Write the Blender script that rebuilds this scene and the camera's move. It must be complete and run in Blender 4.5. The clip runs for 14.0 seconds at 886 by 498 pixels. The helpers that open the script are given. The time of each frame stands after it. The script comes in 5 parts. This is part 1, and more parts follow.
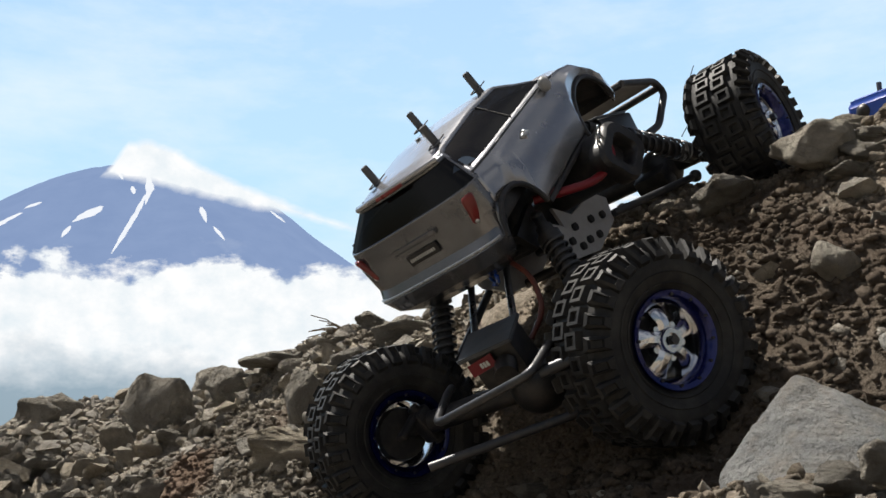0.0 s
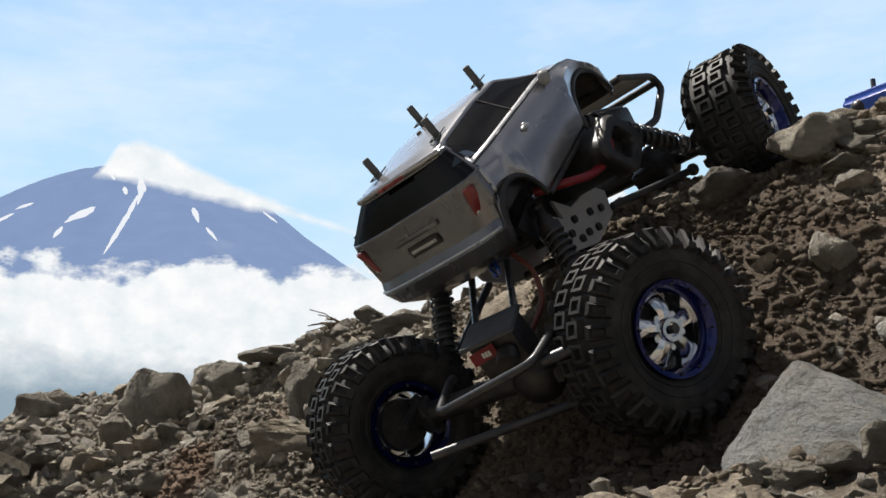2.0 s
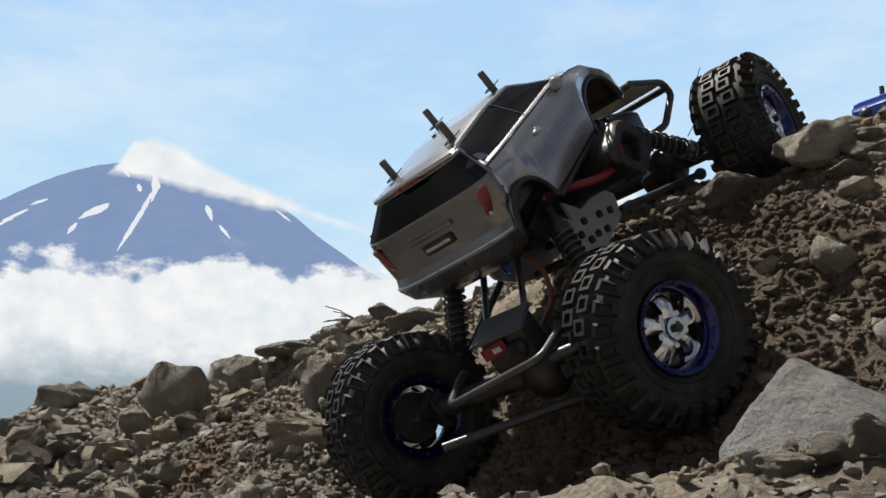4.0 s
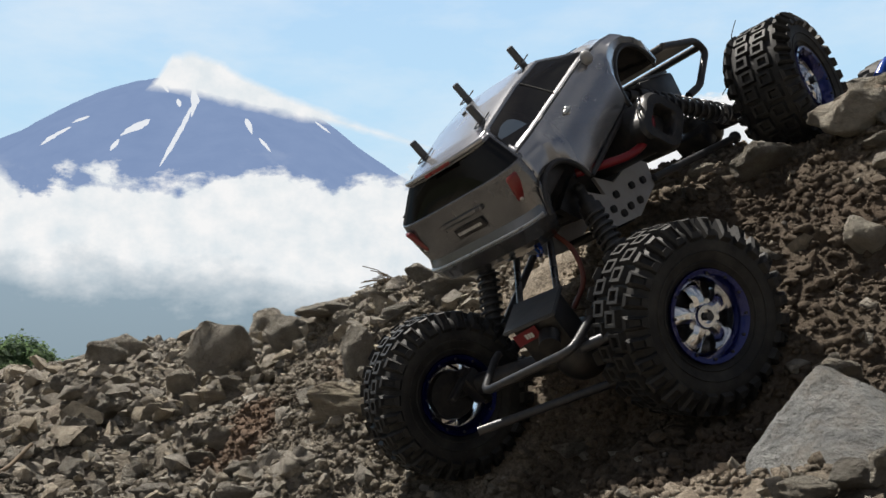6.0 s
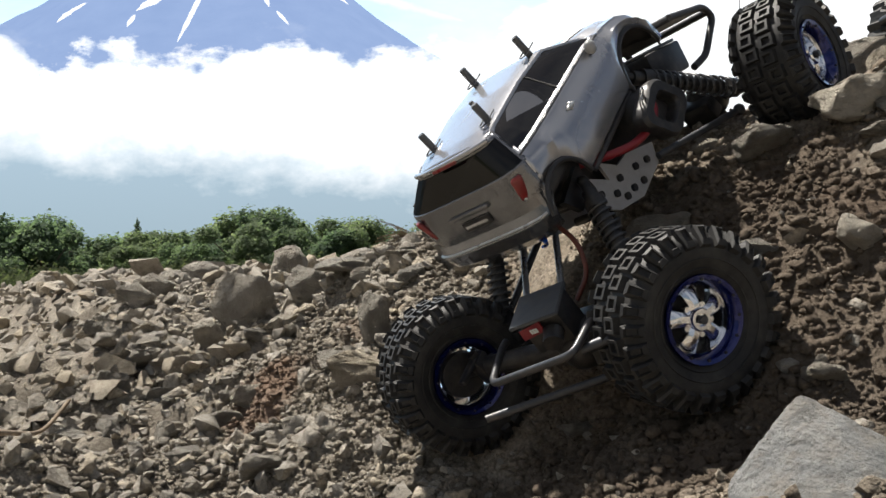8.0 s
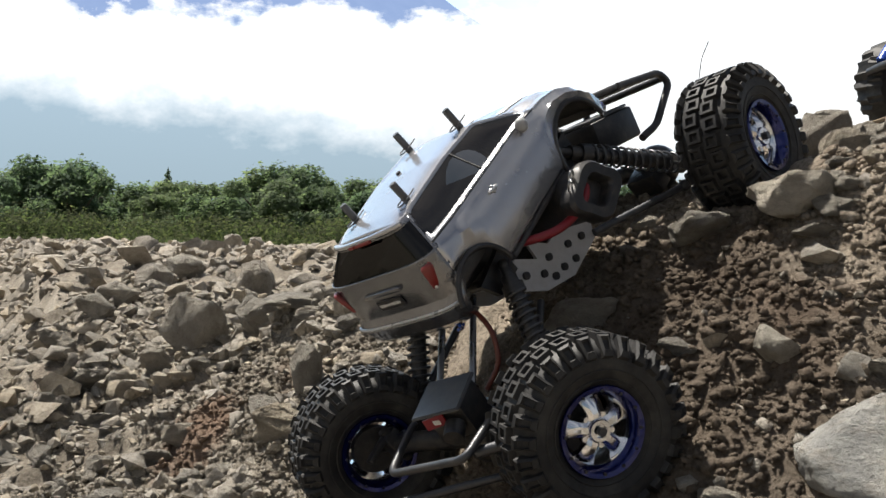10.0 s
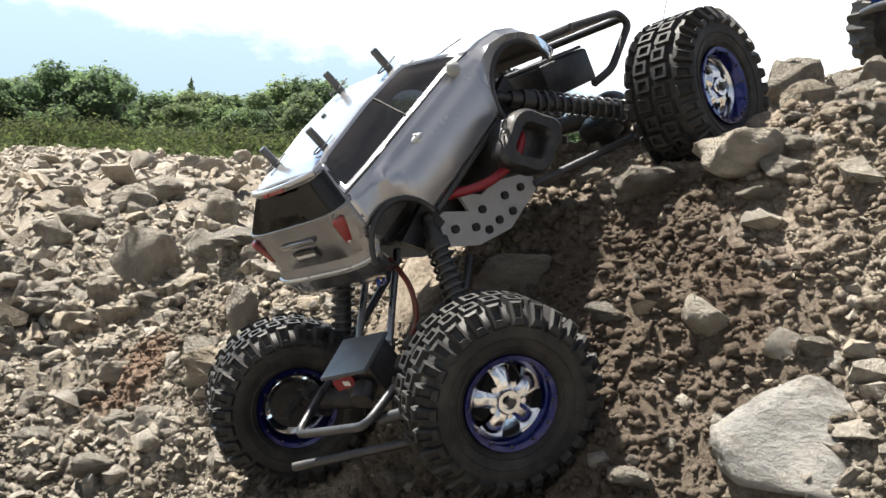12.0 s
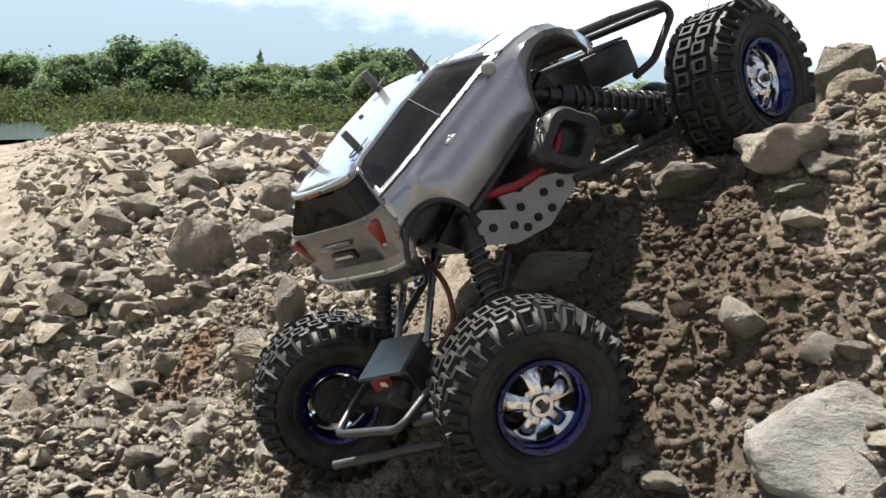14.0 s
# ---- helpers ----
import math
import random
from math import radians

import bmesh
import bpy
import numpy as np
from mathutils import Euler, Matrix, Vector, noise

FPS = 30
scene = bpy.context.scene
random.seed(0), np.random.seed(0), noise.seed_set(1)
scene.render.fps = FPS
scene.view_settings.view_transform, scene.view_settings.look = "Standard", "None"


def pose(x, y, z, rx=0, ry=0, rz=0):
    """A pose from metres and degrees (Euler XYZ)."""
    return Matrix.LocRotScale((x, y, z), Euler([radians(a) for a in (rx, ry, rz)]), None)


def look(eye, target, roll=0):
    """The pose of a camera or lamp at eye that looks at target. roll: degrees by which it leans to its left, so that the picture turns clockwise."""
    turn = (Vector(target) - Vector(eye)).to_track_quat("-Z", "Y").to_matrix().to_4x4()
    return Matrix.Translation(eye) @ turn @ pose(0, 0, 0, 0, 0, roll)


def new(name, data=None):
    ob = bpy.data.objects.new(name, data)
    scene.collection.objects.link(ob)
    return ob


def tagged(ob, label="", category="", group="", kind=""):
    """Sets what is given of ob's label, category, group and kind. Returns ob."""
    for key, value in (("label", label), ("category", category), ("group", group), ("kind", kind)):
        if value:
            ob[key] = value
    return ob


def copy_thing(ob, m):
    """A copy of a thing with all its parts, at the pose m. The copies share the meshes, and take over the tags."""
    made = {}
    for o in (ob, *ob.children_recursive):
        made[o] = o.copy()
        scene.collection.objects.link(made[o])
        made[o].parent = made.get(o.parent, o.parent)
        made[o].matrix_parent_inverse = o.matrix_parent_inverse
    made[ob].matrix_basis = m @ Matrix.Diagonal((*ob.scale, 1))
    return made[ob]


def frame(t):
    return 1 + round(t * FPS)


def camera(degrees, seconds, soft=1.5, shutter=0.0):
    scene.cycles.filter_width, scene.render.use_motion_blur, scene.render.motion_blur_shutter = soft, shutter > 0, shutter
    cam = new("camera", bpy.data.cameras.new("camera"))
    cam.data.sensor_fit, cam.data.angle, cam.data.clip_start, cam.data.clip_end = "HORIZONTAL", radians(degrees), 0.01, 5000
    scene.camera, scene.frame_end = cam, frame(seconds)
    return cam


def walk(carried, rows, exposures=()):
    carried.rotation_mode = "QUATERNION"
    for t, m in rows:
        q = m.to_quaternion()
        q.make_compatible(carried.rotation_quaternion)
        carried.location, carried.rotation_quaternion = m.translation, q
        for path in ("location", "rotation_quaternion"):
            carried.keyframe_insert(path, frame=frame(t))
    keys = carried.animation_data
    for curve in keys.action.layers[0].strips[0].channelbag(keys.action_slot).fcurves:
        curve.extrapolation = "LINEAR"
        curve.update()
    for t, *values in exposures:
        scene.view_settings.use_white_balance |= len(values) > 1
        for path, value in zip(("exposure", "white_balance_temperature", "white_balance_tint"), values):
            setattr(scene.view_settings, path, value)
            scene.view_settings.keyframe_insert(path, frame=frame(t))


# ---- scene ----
cam = camera(44.85, 14.0)

# seconds, eye (x, y, z), heading to the left of +y, tilt up, lean (degrees)
ROWS = [
    (0, 0.0092, 0.0324, -0.0012, -16.00, 12.97, -1.20),
    (0.5, 0.0084, 0.0359, 0.0017, -16.04, 12.82, -1.64),
    (1, 0.0091, 0.0362, -0.0018, -16.16, 13.00, -1.18),
    (1.5, 0.0074, 0.0367, 0.0002, -16.27, 12.82, -1.76),
    (2, 0.0017, 0.0296, -0.0089, -16.40, 12.99, -1.34),
    (2.5, -0.0037, 0.0193, -0.0191, -16.57, 13.19, -0.85),
    (5, -0.0068, -0.0071, -0.0066, -14.66, 12.20, -1.02),
    (5.5, -0.0068, -0.0141, 0.0139, -14.01, 10.22, -1.37),
    (6, -0.0037, -0.0158, 0.0383, -13.41, 8.19, -1.32),
    (6.5, -0.0047, -0.0411, 0.0654, -12.70, 6.02, -2.24),
    (7, -0.0031, -0.0555, 0.0946, -12.15, 3.98, -2.49),
    (9.5, 0.0300, -0.0620, 0.1840, -10.70, 0.10, -0.67),
    (10, 0.0917, -0.0573, 0.2193, -10.53, -0.40, 1.23),
    (10.5, 0.1476, -0.0329, 0.2464, -10.01, -2.43, 1.64),
    (11, 0.1577, -0.0201, 0.2510, -9.71, -4.45, 1.45),
    (11.5, 0.1677, -0.0236, 0.2461, -9.77, -4.73, 3.11),
    (12, 0.1728, -0.0232, 0.2462, -9.58, -4.78, 3.07),
    (12.5, 0.1779, -0.0252, 0.2433, -9.38, -4.78, 2.87),
    (13, 0.1808, -0.0229, 0.2406, -9.15, -4.63, 3.11),
    (13.5, 0.1856, -0.0120, 0.2443, -8.10, -5.12, 2.72),
    (14, 0.1955, -0.0263, 0.2712, -5.96, -6.64, 2.18),
]


def aim(x, y, z, heading, tilt, lean):
    a, b = radians(heading), radians(tilt)
    ahead = Vector((-math.sin(a) * math.cos(b), math.cos(a) * math.cos(b), math.sin(b)))
    return look((x, y, z), Vector((x, y, z)) + ahead, lean)


walk(cam, [(t, aim(*row)) for t, *row in ROWS],
     exposures=[(0.0, 0.36), (5.0, 0.2), (6.0, 0.2), (7.0, 0.36), (9.3, 1.15), (9.6, 1.1), (10.0, 0.78), (10.5, 0.8), (11.0, 1.12), (12.0, 1.48), (13.0, 1.44), (14.0, 1.28)])

# ---- world, sun ----
SUN_TO = Vector((-0.27, 0.34, 0.90)).normalized()
world = bpy.data.worlds.new("sky")
scene.world = world
world.use_nodes = True
wt = world.node_tree
sky = wt.nodes.new("ShaderNodeTexSky")
sky.sky_type = "NISHITA"
sky.sun_disc = False
sky.sun_elevation = math.asin(SUN_TO.z)
sky.sun_rotation = math.atan2(SUN_TO.x, SUN_TO.y)
sky.air_density, sky.dust_density, sky.ozone_density = 1.0, 1.5, 1.0
# broken white cloud over the whole sky
cover = wt.nodes.new("ShaderNodeTexNoise")
cover.inputs["Scale"].default_value, cover.inputs["Detail"].default_value = 2.6, 7.0
share = wt.nodes.new("ShaderNodeMapRange")
for slot, value in (("From Min", 0.42), ("From Max", 0.62), ("To Max", 0.8)):
    share.inputs[slot].default_value = value
veil = wt.nodes.new("ShaderNodeMix")
veil.data_type = "RGBA"
veil.inputs[7].default_value = (9.5, 9.6, 9.8, 1.0)
aimed = wt.nodes.new("ShaderNodeTexCoord")
wt.links.new(aimed.outputs["Generated"], cover.inputs["Vector"])
wt.links.new(cover.outputs["Fac"], share.inputs["Value"])
wt.links.new(share.outputs[0], veil.inputs[0])
wt.links.new(sky.outputs["Color"], veil.inputs[6])
wt.links.new(veil.outputs[2], wt.nodes["Background"].inputs["Color"])
wt.nodes["Background"].inputs["Strength"].default_value = 0.030
sun = new("sun", bpy.data.lights.new("sun", "SUN"))
sun.data.energy, sun.data.angle, sun.data.color = 5.0, radians(2.0), (1.0, 0.94, 0.85)
sun.matrix_world = look(SUN_TO * 30, (0, 0, 0))


# ---- materials ----
class Nodes:
    """A node material with short ways to add nodes."""

    def __init__(self, name):
        self.mat = bpy.data.materials.new(name)
        self.mat.use_nodes = True
        self.tree = self.mat.node_tree
        self.tree.nodes.clear()
        self.out = self.tree.nodes.new("ShaderNodeOutputMaterial")

    def add(self, kind, **values):
        node = self.tree.nodes.new("ShaderNode" + kind)
        for key, value in values.items():
            self.set(node, key, value)
        return node

    def set(self, node, key, value):
        socket = node.inputs[int(key[1:])] if key[0] == "i" and key[1:].isdigit() else node.inputs[key.replace("_", " ")]
        if isinstance(value, bpy.types.NodeSocket):
            self.tree.links.new(value, socket)
        else:
            socket.default_value = value

    def math(self, op, a, b=0.0, c=0.0):
        node = self.add("Math", i0=a, i1=b, i2=c)
        node.operation = op
        return node.outputs[0]

    def noise(self, scale, detail=5.0, rough=0.6, vector=None, out="Fac"):
        node = self.add("TexNoise", Scale=scale, Detail=detail, Roughness=rough)
        if vector is not None:
            self.tree.links.new(vector, node.inputs["Vector"])
        return node.outputs[out]

    def ramp(self, fac, *stops):
        node = self.add("ValToRGB", Fac=fac)
        els = node.color_ramp.elements
        while len(els) < len(stops):
            els.new(0.5)
        for el, (pos, col) in zip(els, stops):
            el.position = pos
            el.color = (*col, 1.0) if len(col) == 3 else col
        return node.outputs["Color"]

    def mix(self, fac, a, b, kind="MIX"):
        node = self.tree.nodes.new("ShaderNodeMix")
        node.data_type, node.blend_type = "RGBA", kind
        for i, value in ((0, fac), (6, a), (7, b)):
            if isinstance(value, bpy.types.NodeSocket):
                self.tree.links.new(value, node.inputs[i])
            else:
                node.inputs[i].default_value = (*value, 1.0) if isinstance(value, tuple) and len(value) == 3 else value
        return node.outputs[2]

    def bump(self, height, strength, distance):
        return self.add("Bump", Height=height, Strength=strength, Distance=distance).outputs[0]

    def end(self, shader):
        self.tree.links.new(shader, self.out.inputs["Surface"])
        return self.mat

    def object(self):
        return self.add("TexCoord").outputs["Object"]

    def place(self):
        return self.add("NewGeometry").outputs["Position"]

    def random(self):
        return self.add("ObjectInfo").outputs["Random"]

    def island(self):
        return self.add("NewGeometry").outputs["Random Per Island"]


def plain(name, colour, rough=0.5, metal=0.0, grain=0.0, scale=200.0, dust=0.0, coat=0.0, spec=0.5):
    """A paint, plastic or metal with grain and a film of dust."""
    n = Nodes(name)
    here = n.object()
    base = n.mix(n.noise(scale, vector=here), tuple(c * (1 - grain) for c in colour), tuple(min(1, c * (1 + grain)) for c in colour))
    rgh = n.math("MULTIPLY_ADD", n.noise(scale * 0.3, vector=here), 0.25, rough - 0.12)
    if dust:
        speck = n.ramp(n.noise(70, 7, 0.7, vector=here), (0.45, (0, 0, 0)), (0.75, (1, 1, 1)))
        fac = n.math("MULTIPLY", speck, dust)
        base = n.mix(fac, base, (0.26, 0.22, 0.17))
    b = n.add("BsdfPrincipled", Base_Color=base, Roughness=rgh, Metallic=metal, Coat_Weight=coat)
    b.inputs["Specular IOR Level"].default_value = spec
    n.set(b, "Normal", n.bump(n.noise(scale * 2, vector=here), 0.12, 0.0006))
    return n.end(b.outputs[0])


def rock_material(name, dark, mid, light, vary, size, relief):
    """Stone: patches, soil stuck to it, flecks and pits; size scales the pattern."""
    n = Nodes(name)
    here = n.object()
    rnd = vary(n)
    shift = n.add("Mapping", Vector=here, Scale=(size, size, size))
    seed = n.add("CombineXYZ", X=n.math("MULTIPLY", rnd, 37.0), Y=n.math("MULTIPLY", rnd, 11.0), Z=0.0)
    n.set(shift, "Location", seed.outputs[0])
    v = shift.outputs[0]
    col = n.ramp(n.noise(2.2, 9, 0.68, v), (0.3, dark), (0.5, mid), (0.72, light))
    tone = n.ramp(rnd, (0.0, (0.7, 0.69, 0.68)), (0.3, (0.93, 0.91, 0.88)), (0.7, (1.08, 1.04, 0.98)), (1.0, (1.18, 1.08, 0.92)))
    col = n.mix(1.0, col, tone, "MULTIPLY")
    fleck = n.ramp(n.noise(38, 4, 0.7, v), (0.5, (0, 0, 0)), (0.68, (1, 1, 1)))
    col = n.mix(n.math("MULTIPLY", fleck, 0.3), col, light)
    pit = n.ramp(n.noise(21, 5, 0.75, v), (0.32, (1, 1, 1)), (0.44, (0, 0, 0)))
    col = n.mix(n.math("MULTIPLY", pit, 0.45), col, tuple(c * 0.55 for c in dark))
    soil = n.ramp(n.noise(3.4, 8, 0.72, v), (0.47, (0, 0, 0)), (0.66, (1, 1, 1)))
    col = n.mix(n.math("MULTIPLY", soil, 0.5), col, (0.32, 0.28, 0.23))
    b = n.add("BsdfPrincipled", Base_Color=col, Roughness=0.92)
    b.inputs["Specular IOR Level"].default_value = 0.2
    h = n.math("ADD", n.noise(4.5, 10, 0.72, v), n.math("MULTIPLY", pit, -0.12))
    n.set(b, "Normal", n.bump(h, 1.0, relief))
    return n.end(b.outputs[0])


ROCK = rock_material("weathered_rock", (0.25, 0.23, 0.2), (0.41, 0.388, 0.348), (0.57, 0.545, 0.49), Nodes.random, 1.1, 0.03)
PEBBLE = rock_material("gravel_stone", (0.215, 0.197, 0.17), (0.385, 0.362, 0.324), (0.57, 0.545, 0.49), Nodes.island, 40.0, 0.006)
RUBBLE = rock_material("far_rubble", (0.2, 0.182, 0.158), (0.35, 0.325, 0.285), (0.5, 0.475, 0.43), Nodes.island, 30.0, 0.008)
GREY = rock_material("grey_andesite", (0.19, 0.205, 0.22), (0.32, 0.335, 0.345), (0.45, 0.46, 0.46), Nodes.random, 1.4, 0.010)


def dirt_material():
    n = Nodes("loose_dirt")
    p = n.place()
    patch = n.noise(9, 8, 0.68, p)
    brown = n.ramp(patch, (0.3, (0.19, 0.158, 0.127)), (0.5, (0.365, 0.315, 0.26)), (0.7, (0.51, 0.455, 0.388)))
    pale = n.ramp(patch, (0.3, (0.145, 0.128, 0.108)), (0.5, (0.255, 0.23, 0.196)), (0.7, (0.40, 0.37, 0.325)))
    # the heap beside the bank is paler, crushed stone
    sep = n.add("SeparateXYZ", Vector=p)
    along = n.math("MULTIPLY_ADD", sep.outputs[1], 0.72, n.math("MULTIPLY", sep.outputs[0], -0.70))
    along = n.math("MULTIPLY_ADD", n.math("SUBTRACT", n.noise(6, 5, 0.6, p), 0.5), 0.4, along)
    up = n.math("MULTIPLY_ADD", sep.outputs[1], 0.245, n.math("MULTIPLY_ADD", sep.outputs[0], 0.25, -0.28))
    along = n.math("SUBTRACT", along, 0.27)
    along = n.math("SQRT", n.math("ADD", n.math("MULTIPLY", along, along), n.math("MULTIPLY", up, up)))
    heap = n.add("MapRange", Value=along, From_Min=0.11, From_Max=0.25)
    col = n.mix(heap.outputs[0], brown, pale)
    grain = n.ramp(n.noise(300, 4, 0.7, p), (0.35, (0.55, 0.53, 0.5)), (0.7, (1.3, 1.28, 1.22)))
    col = n.mix(1.0, col, grain, "MULTIPLY")
    red = n.ramp(n.noise(5, 3, 0.6, p), (0.6, (0, 0, 0)), (0.72, (1, 1, 1)))
    col = n.mix(n.math("MULTIPLY", red, 0.45), col, (0.17, 0.095, 0.06))
    # freshly dug damp earth in the bank's hollow, with truck shade painted in
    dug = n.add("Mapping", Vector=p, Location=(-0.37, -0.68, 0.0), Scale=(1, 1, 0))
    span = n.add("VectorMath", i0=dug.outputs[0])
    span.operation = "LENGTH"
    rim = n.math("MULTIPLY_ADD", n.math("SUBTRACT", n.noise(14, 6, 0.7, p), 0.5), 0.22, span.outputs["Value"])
    damp_shade = n.add("MapRange", Value=rim, From_Min=0.21, From_Max=0.13)
    col = n.mix(n.math("MULTIPLY", damp_shade.outputs[0], 0.75), col, n.mix(n.noise(120, 5, 0.7, p), (0.042, 0.031, 0.024), (0.125, 0.095, 0.07)))
    # rust-brown soil slipped down the heap
    slip = n.add("Mapping", Vector=p, Location=(-0.045, -1.09, 0.0), Scale=(1, 1, 0))
    reach = n.add("VectorMath", i0=slip.outputs[0])
    reach.operation = "LENGTH"
    edge = n.math("MULTIPLY_ADD", n.math("SUBTRACT", n.noise(30, 5, 0.7, p), 0.5), 0.09, reach.outputs["Value"])
    rust = n.add("MapRange", Value=edge, From_Min=0.06, From_Max=0.03)
    col = n.mix(n.math("MULTIPLY", rust.outputs[0], 0.65), col, n.mix(n.noise(160, 5, 0.7, p), (0.1, 0.055, 0.035), (0.27, 0.17, 0.115)))
    # meadow beyond the rubble
    far = n.add("VectorMath", i0=p)
    far.operation = "LENGTH"
    fac = n.add("MapRange", Value=far.outputs["Value"], From_Min=30.0, From_Max=55.0)
    grass = n.ramp(n.noise(0.25, 6, 0.7, p), (0.35, (0.05, 0.065, 0.034)), (0.65, (0.10, 0.10, 0.065)))
    col = n.mix(fac.outputs[0], col, grass)
    b = n.add("BsdfPrincipled", Base_Color=col, Roughness=0.95)
    b.inputs["Specular IOR Level"].default_value = 0.15
    h = n.math("MULTIPLY_ADD", n.noise(110, 8, 0.75, p), 1.0, n.math("MULTIPLY", n.noise(500, 3, 0.7, p), 0.3))
    n.set(b, "Normal", n.bump(h, 1.0, 0.005))
    return n.end(b.outputs[0])


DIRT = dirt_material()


def rubber_material():
    n = Nodes("dusty_rubber")
    v = n.object()
    speck = n.ramp(n.noise(55, 7, 0.7, v), (0.4, (0, 0, 0)), (0.8, (1, 1, 1)))
    col = n.mix(n.math("MULTIPLY", speck, 0.42), (0.012, 0.012, 0.013), (0.125, 0.118, 0.105))
    b = n.add("BsdfPrincipled", Base_Color=col, Roughness=0.6)
    b.inputs["Specular IOR Level"].default_value = 0.4
    n.set(b, "Normal", n.bump(n.noise(700, 4, 0.7, v), 0.25, 0.0006))
    return n.end(b.outputs[0])


RUBBER = rubber_material()


def paint_material():
    n = Nodes("silver_paint")
    v = n.object()
    flake = n.noise(2500, 2, 0.5, v)
    col = n.mix(flake, (0.4, 0.405, 0.43), (0.52, 0.525, 0.55))
    film = n.ramp(n.noise(38, 7, 0.7, v), (0.5, (0, 0, 0)), (0.8, (1, 1, 1)))
    col = n.mix(n.math("MULTIPLY", film, 0.25), col, (0.28, 0.24, 0.19))
    rgh = n.math("MULTIPLY_ADD", n.noise(25, 6, 0.7, v), 0.16, 0.17)
    b = n.add("BsdfPrincipled", Base_Color=col, Roughness=rgh, Metallic=0.7, Coat_Weight=0.7, Coat_Roughness=0.12)
    n.set(b, "Normal", n.bump(n.noise(30, 3, 0.5, v), 0.08, 0.002))
    return n.end(b.outputs[0])


PAINT = paint_material()


def darkened_dusty_paint():
    n = Nodes("dusty_darkened_silver")
    v = n.object()
    # dust film over silver whose base is darkened for the shaded ground it mirrors
    film = n.ramp(n.noise(30, 8, 0.7, v), (0.35, (0.04, 0.04, 0.04)), (0.78, (0.5, 0.5, 0.5)))
    col = n.mix(film, (0.2, 0.206, 0.225), (0.12, 0.108, 0.095))
    b = n.add("BsdfPrincipled", Base_Color=col, Roughness=n.math("MULTIPLY_ADD", film, 0.3, 0.13), Metallic=n.math("MULTIPLY_ADD", film, -0.55, 0.85), Coat_Weight=0.5, Coat_Roughness=0.1)
    n.set(b, "Normal", n.bump(n.noise(60, 4, 0.5, v), 0.06, 0.001))
    return n.end(b.outputs[0])


DUSTY_DARKENED = darkened_dusty_paint()


def tint_material(name, tint, dust, shiny):
    n = Nodes(name)
    v = n.object()
    clear = n.add("BsdfTransparent", Color=tint)
    film = n.add("BsdfDiffuse", Color=(0.16, 0.15, 0.14, 1))
    dusty = n.add("MixShader", i0=n.math("MULTIPLY", n.noise(45, 6, 0.7, v), dust), i1=clear.outputs[0], i2=film.outputs[0])
    shine = n.add("BsdfGlossy", Roughness=0.05)
    mixed = n.add("MixShader", i0=shiny, i1=dusty.outputs[0], i2=shine.outputs[0])
    return n.end(mixed.outputs[0])


WINDOW = tint_material("smoked_window", (0.075, 0.075, 0.082, 1), 0.07, 0.08)
SMOKED = tint_material("dark_rear_window", (0.02, 0.02, 0.023, 1), 0.03, 0.035)
BLACK = plain("black_plastic", (0.018, 0.018, 0.02), 0.42, grain=0.2, dust=0.18)
LID = plain("grey_black_plastic", (0.075, 0.08, 0.088), 0.38, grain=0.1, dust=0.2)
STEEL = plain("gunmetal_tube", (0.06, 0.063, 0.07), 0.38, metal=0.5, grain=0.15, dust=0.25)
ROD = plain("bright_rod", (0.27, 0.275, 0.28), 0.28, metal=0.9, grain=0.1, dust=0.15)
PLATE = plain("chassis_plate", (0.52, 0.52, 0.53), 0.45, metal=0.25, grain=0.1, dust=0.25)
CHROME = plain("chrome", (0.86, 0.87, 0.9), 0.14, metal=1.0, grain=0.03)
BLUE = plain("blue_anodised", (0.007, 0.013, 0.115), 0.16, metal=0.7, grain=0.1, coat=0.6)
RED = plain("red_lens", (0.2, 0.014, 0.013), 0.3, grain=0.1, coat=0.5)
WIRE = plain("red_silicone_wire", (0.21, 0.010, 0.018), 0.4, grain=0.1)
BROWNWIRE = plain("brown_wire", (0.14, 0.035, 0.02), 0.45, grain=0.1)
SILVER = plain("plain_silver", (0.6, 0.6, 0.6), 0.3, metal=0.6, grain=0.05)
WHITE = plain("white_print", (0.75, 0.75, 0.73), 0.6, grain=0.05)
BLUEPAINT = plain("blue_paint", (0.015, 0.07, 0.42), 0.25, grain=0.15, coat=0.7)
DRYSTICK = plain("dry_root", (0.2, 0.15, 0.1), 0.85, grain=0.4, scale=90)


# ---- mesh helpers ----
def part(name, bm, material, parent, label="", smooth=None, kind=""):
    """One bmesh as one mesh object under a thing or a part."""
    me = bpy.data.meshes.new(name)
    bm.normal_update()
    bm.to_mesh(me)
    bm.free()
    ob = new(name, me)
    me.materials.append(material)
    if smooth is not None:
        for p in me.polygons:
            p.use_smooth = True
        me.set_sharp_from_angle(angle=radians(smooth))
    ob.parent = parent
    return tagged(ob, label=label, kind=kind)


def add_box(bm, size, m=Matrix.Identity(4), bevel=0.0, seg=2):
    made = bmesh.ops.create_cube(bm, size=1.0, matrix=m @ Matrix.Diagonal((*size, 1)))
    if bevel:
        edges = {e for v in made["verts"] for e in v.link_edges}
        bmesh.ops.bevel(bm, geom=list(edges), offset=bevel, segments=seg, affect="EDGES", profile=0.5)
    return bm


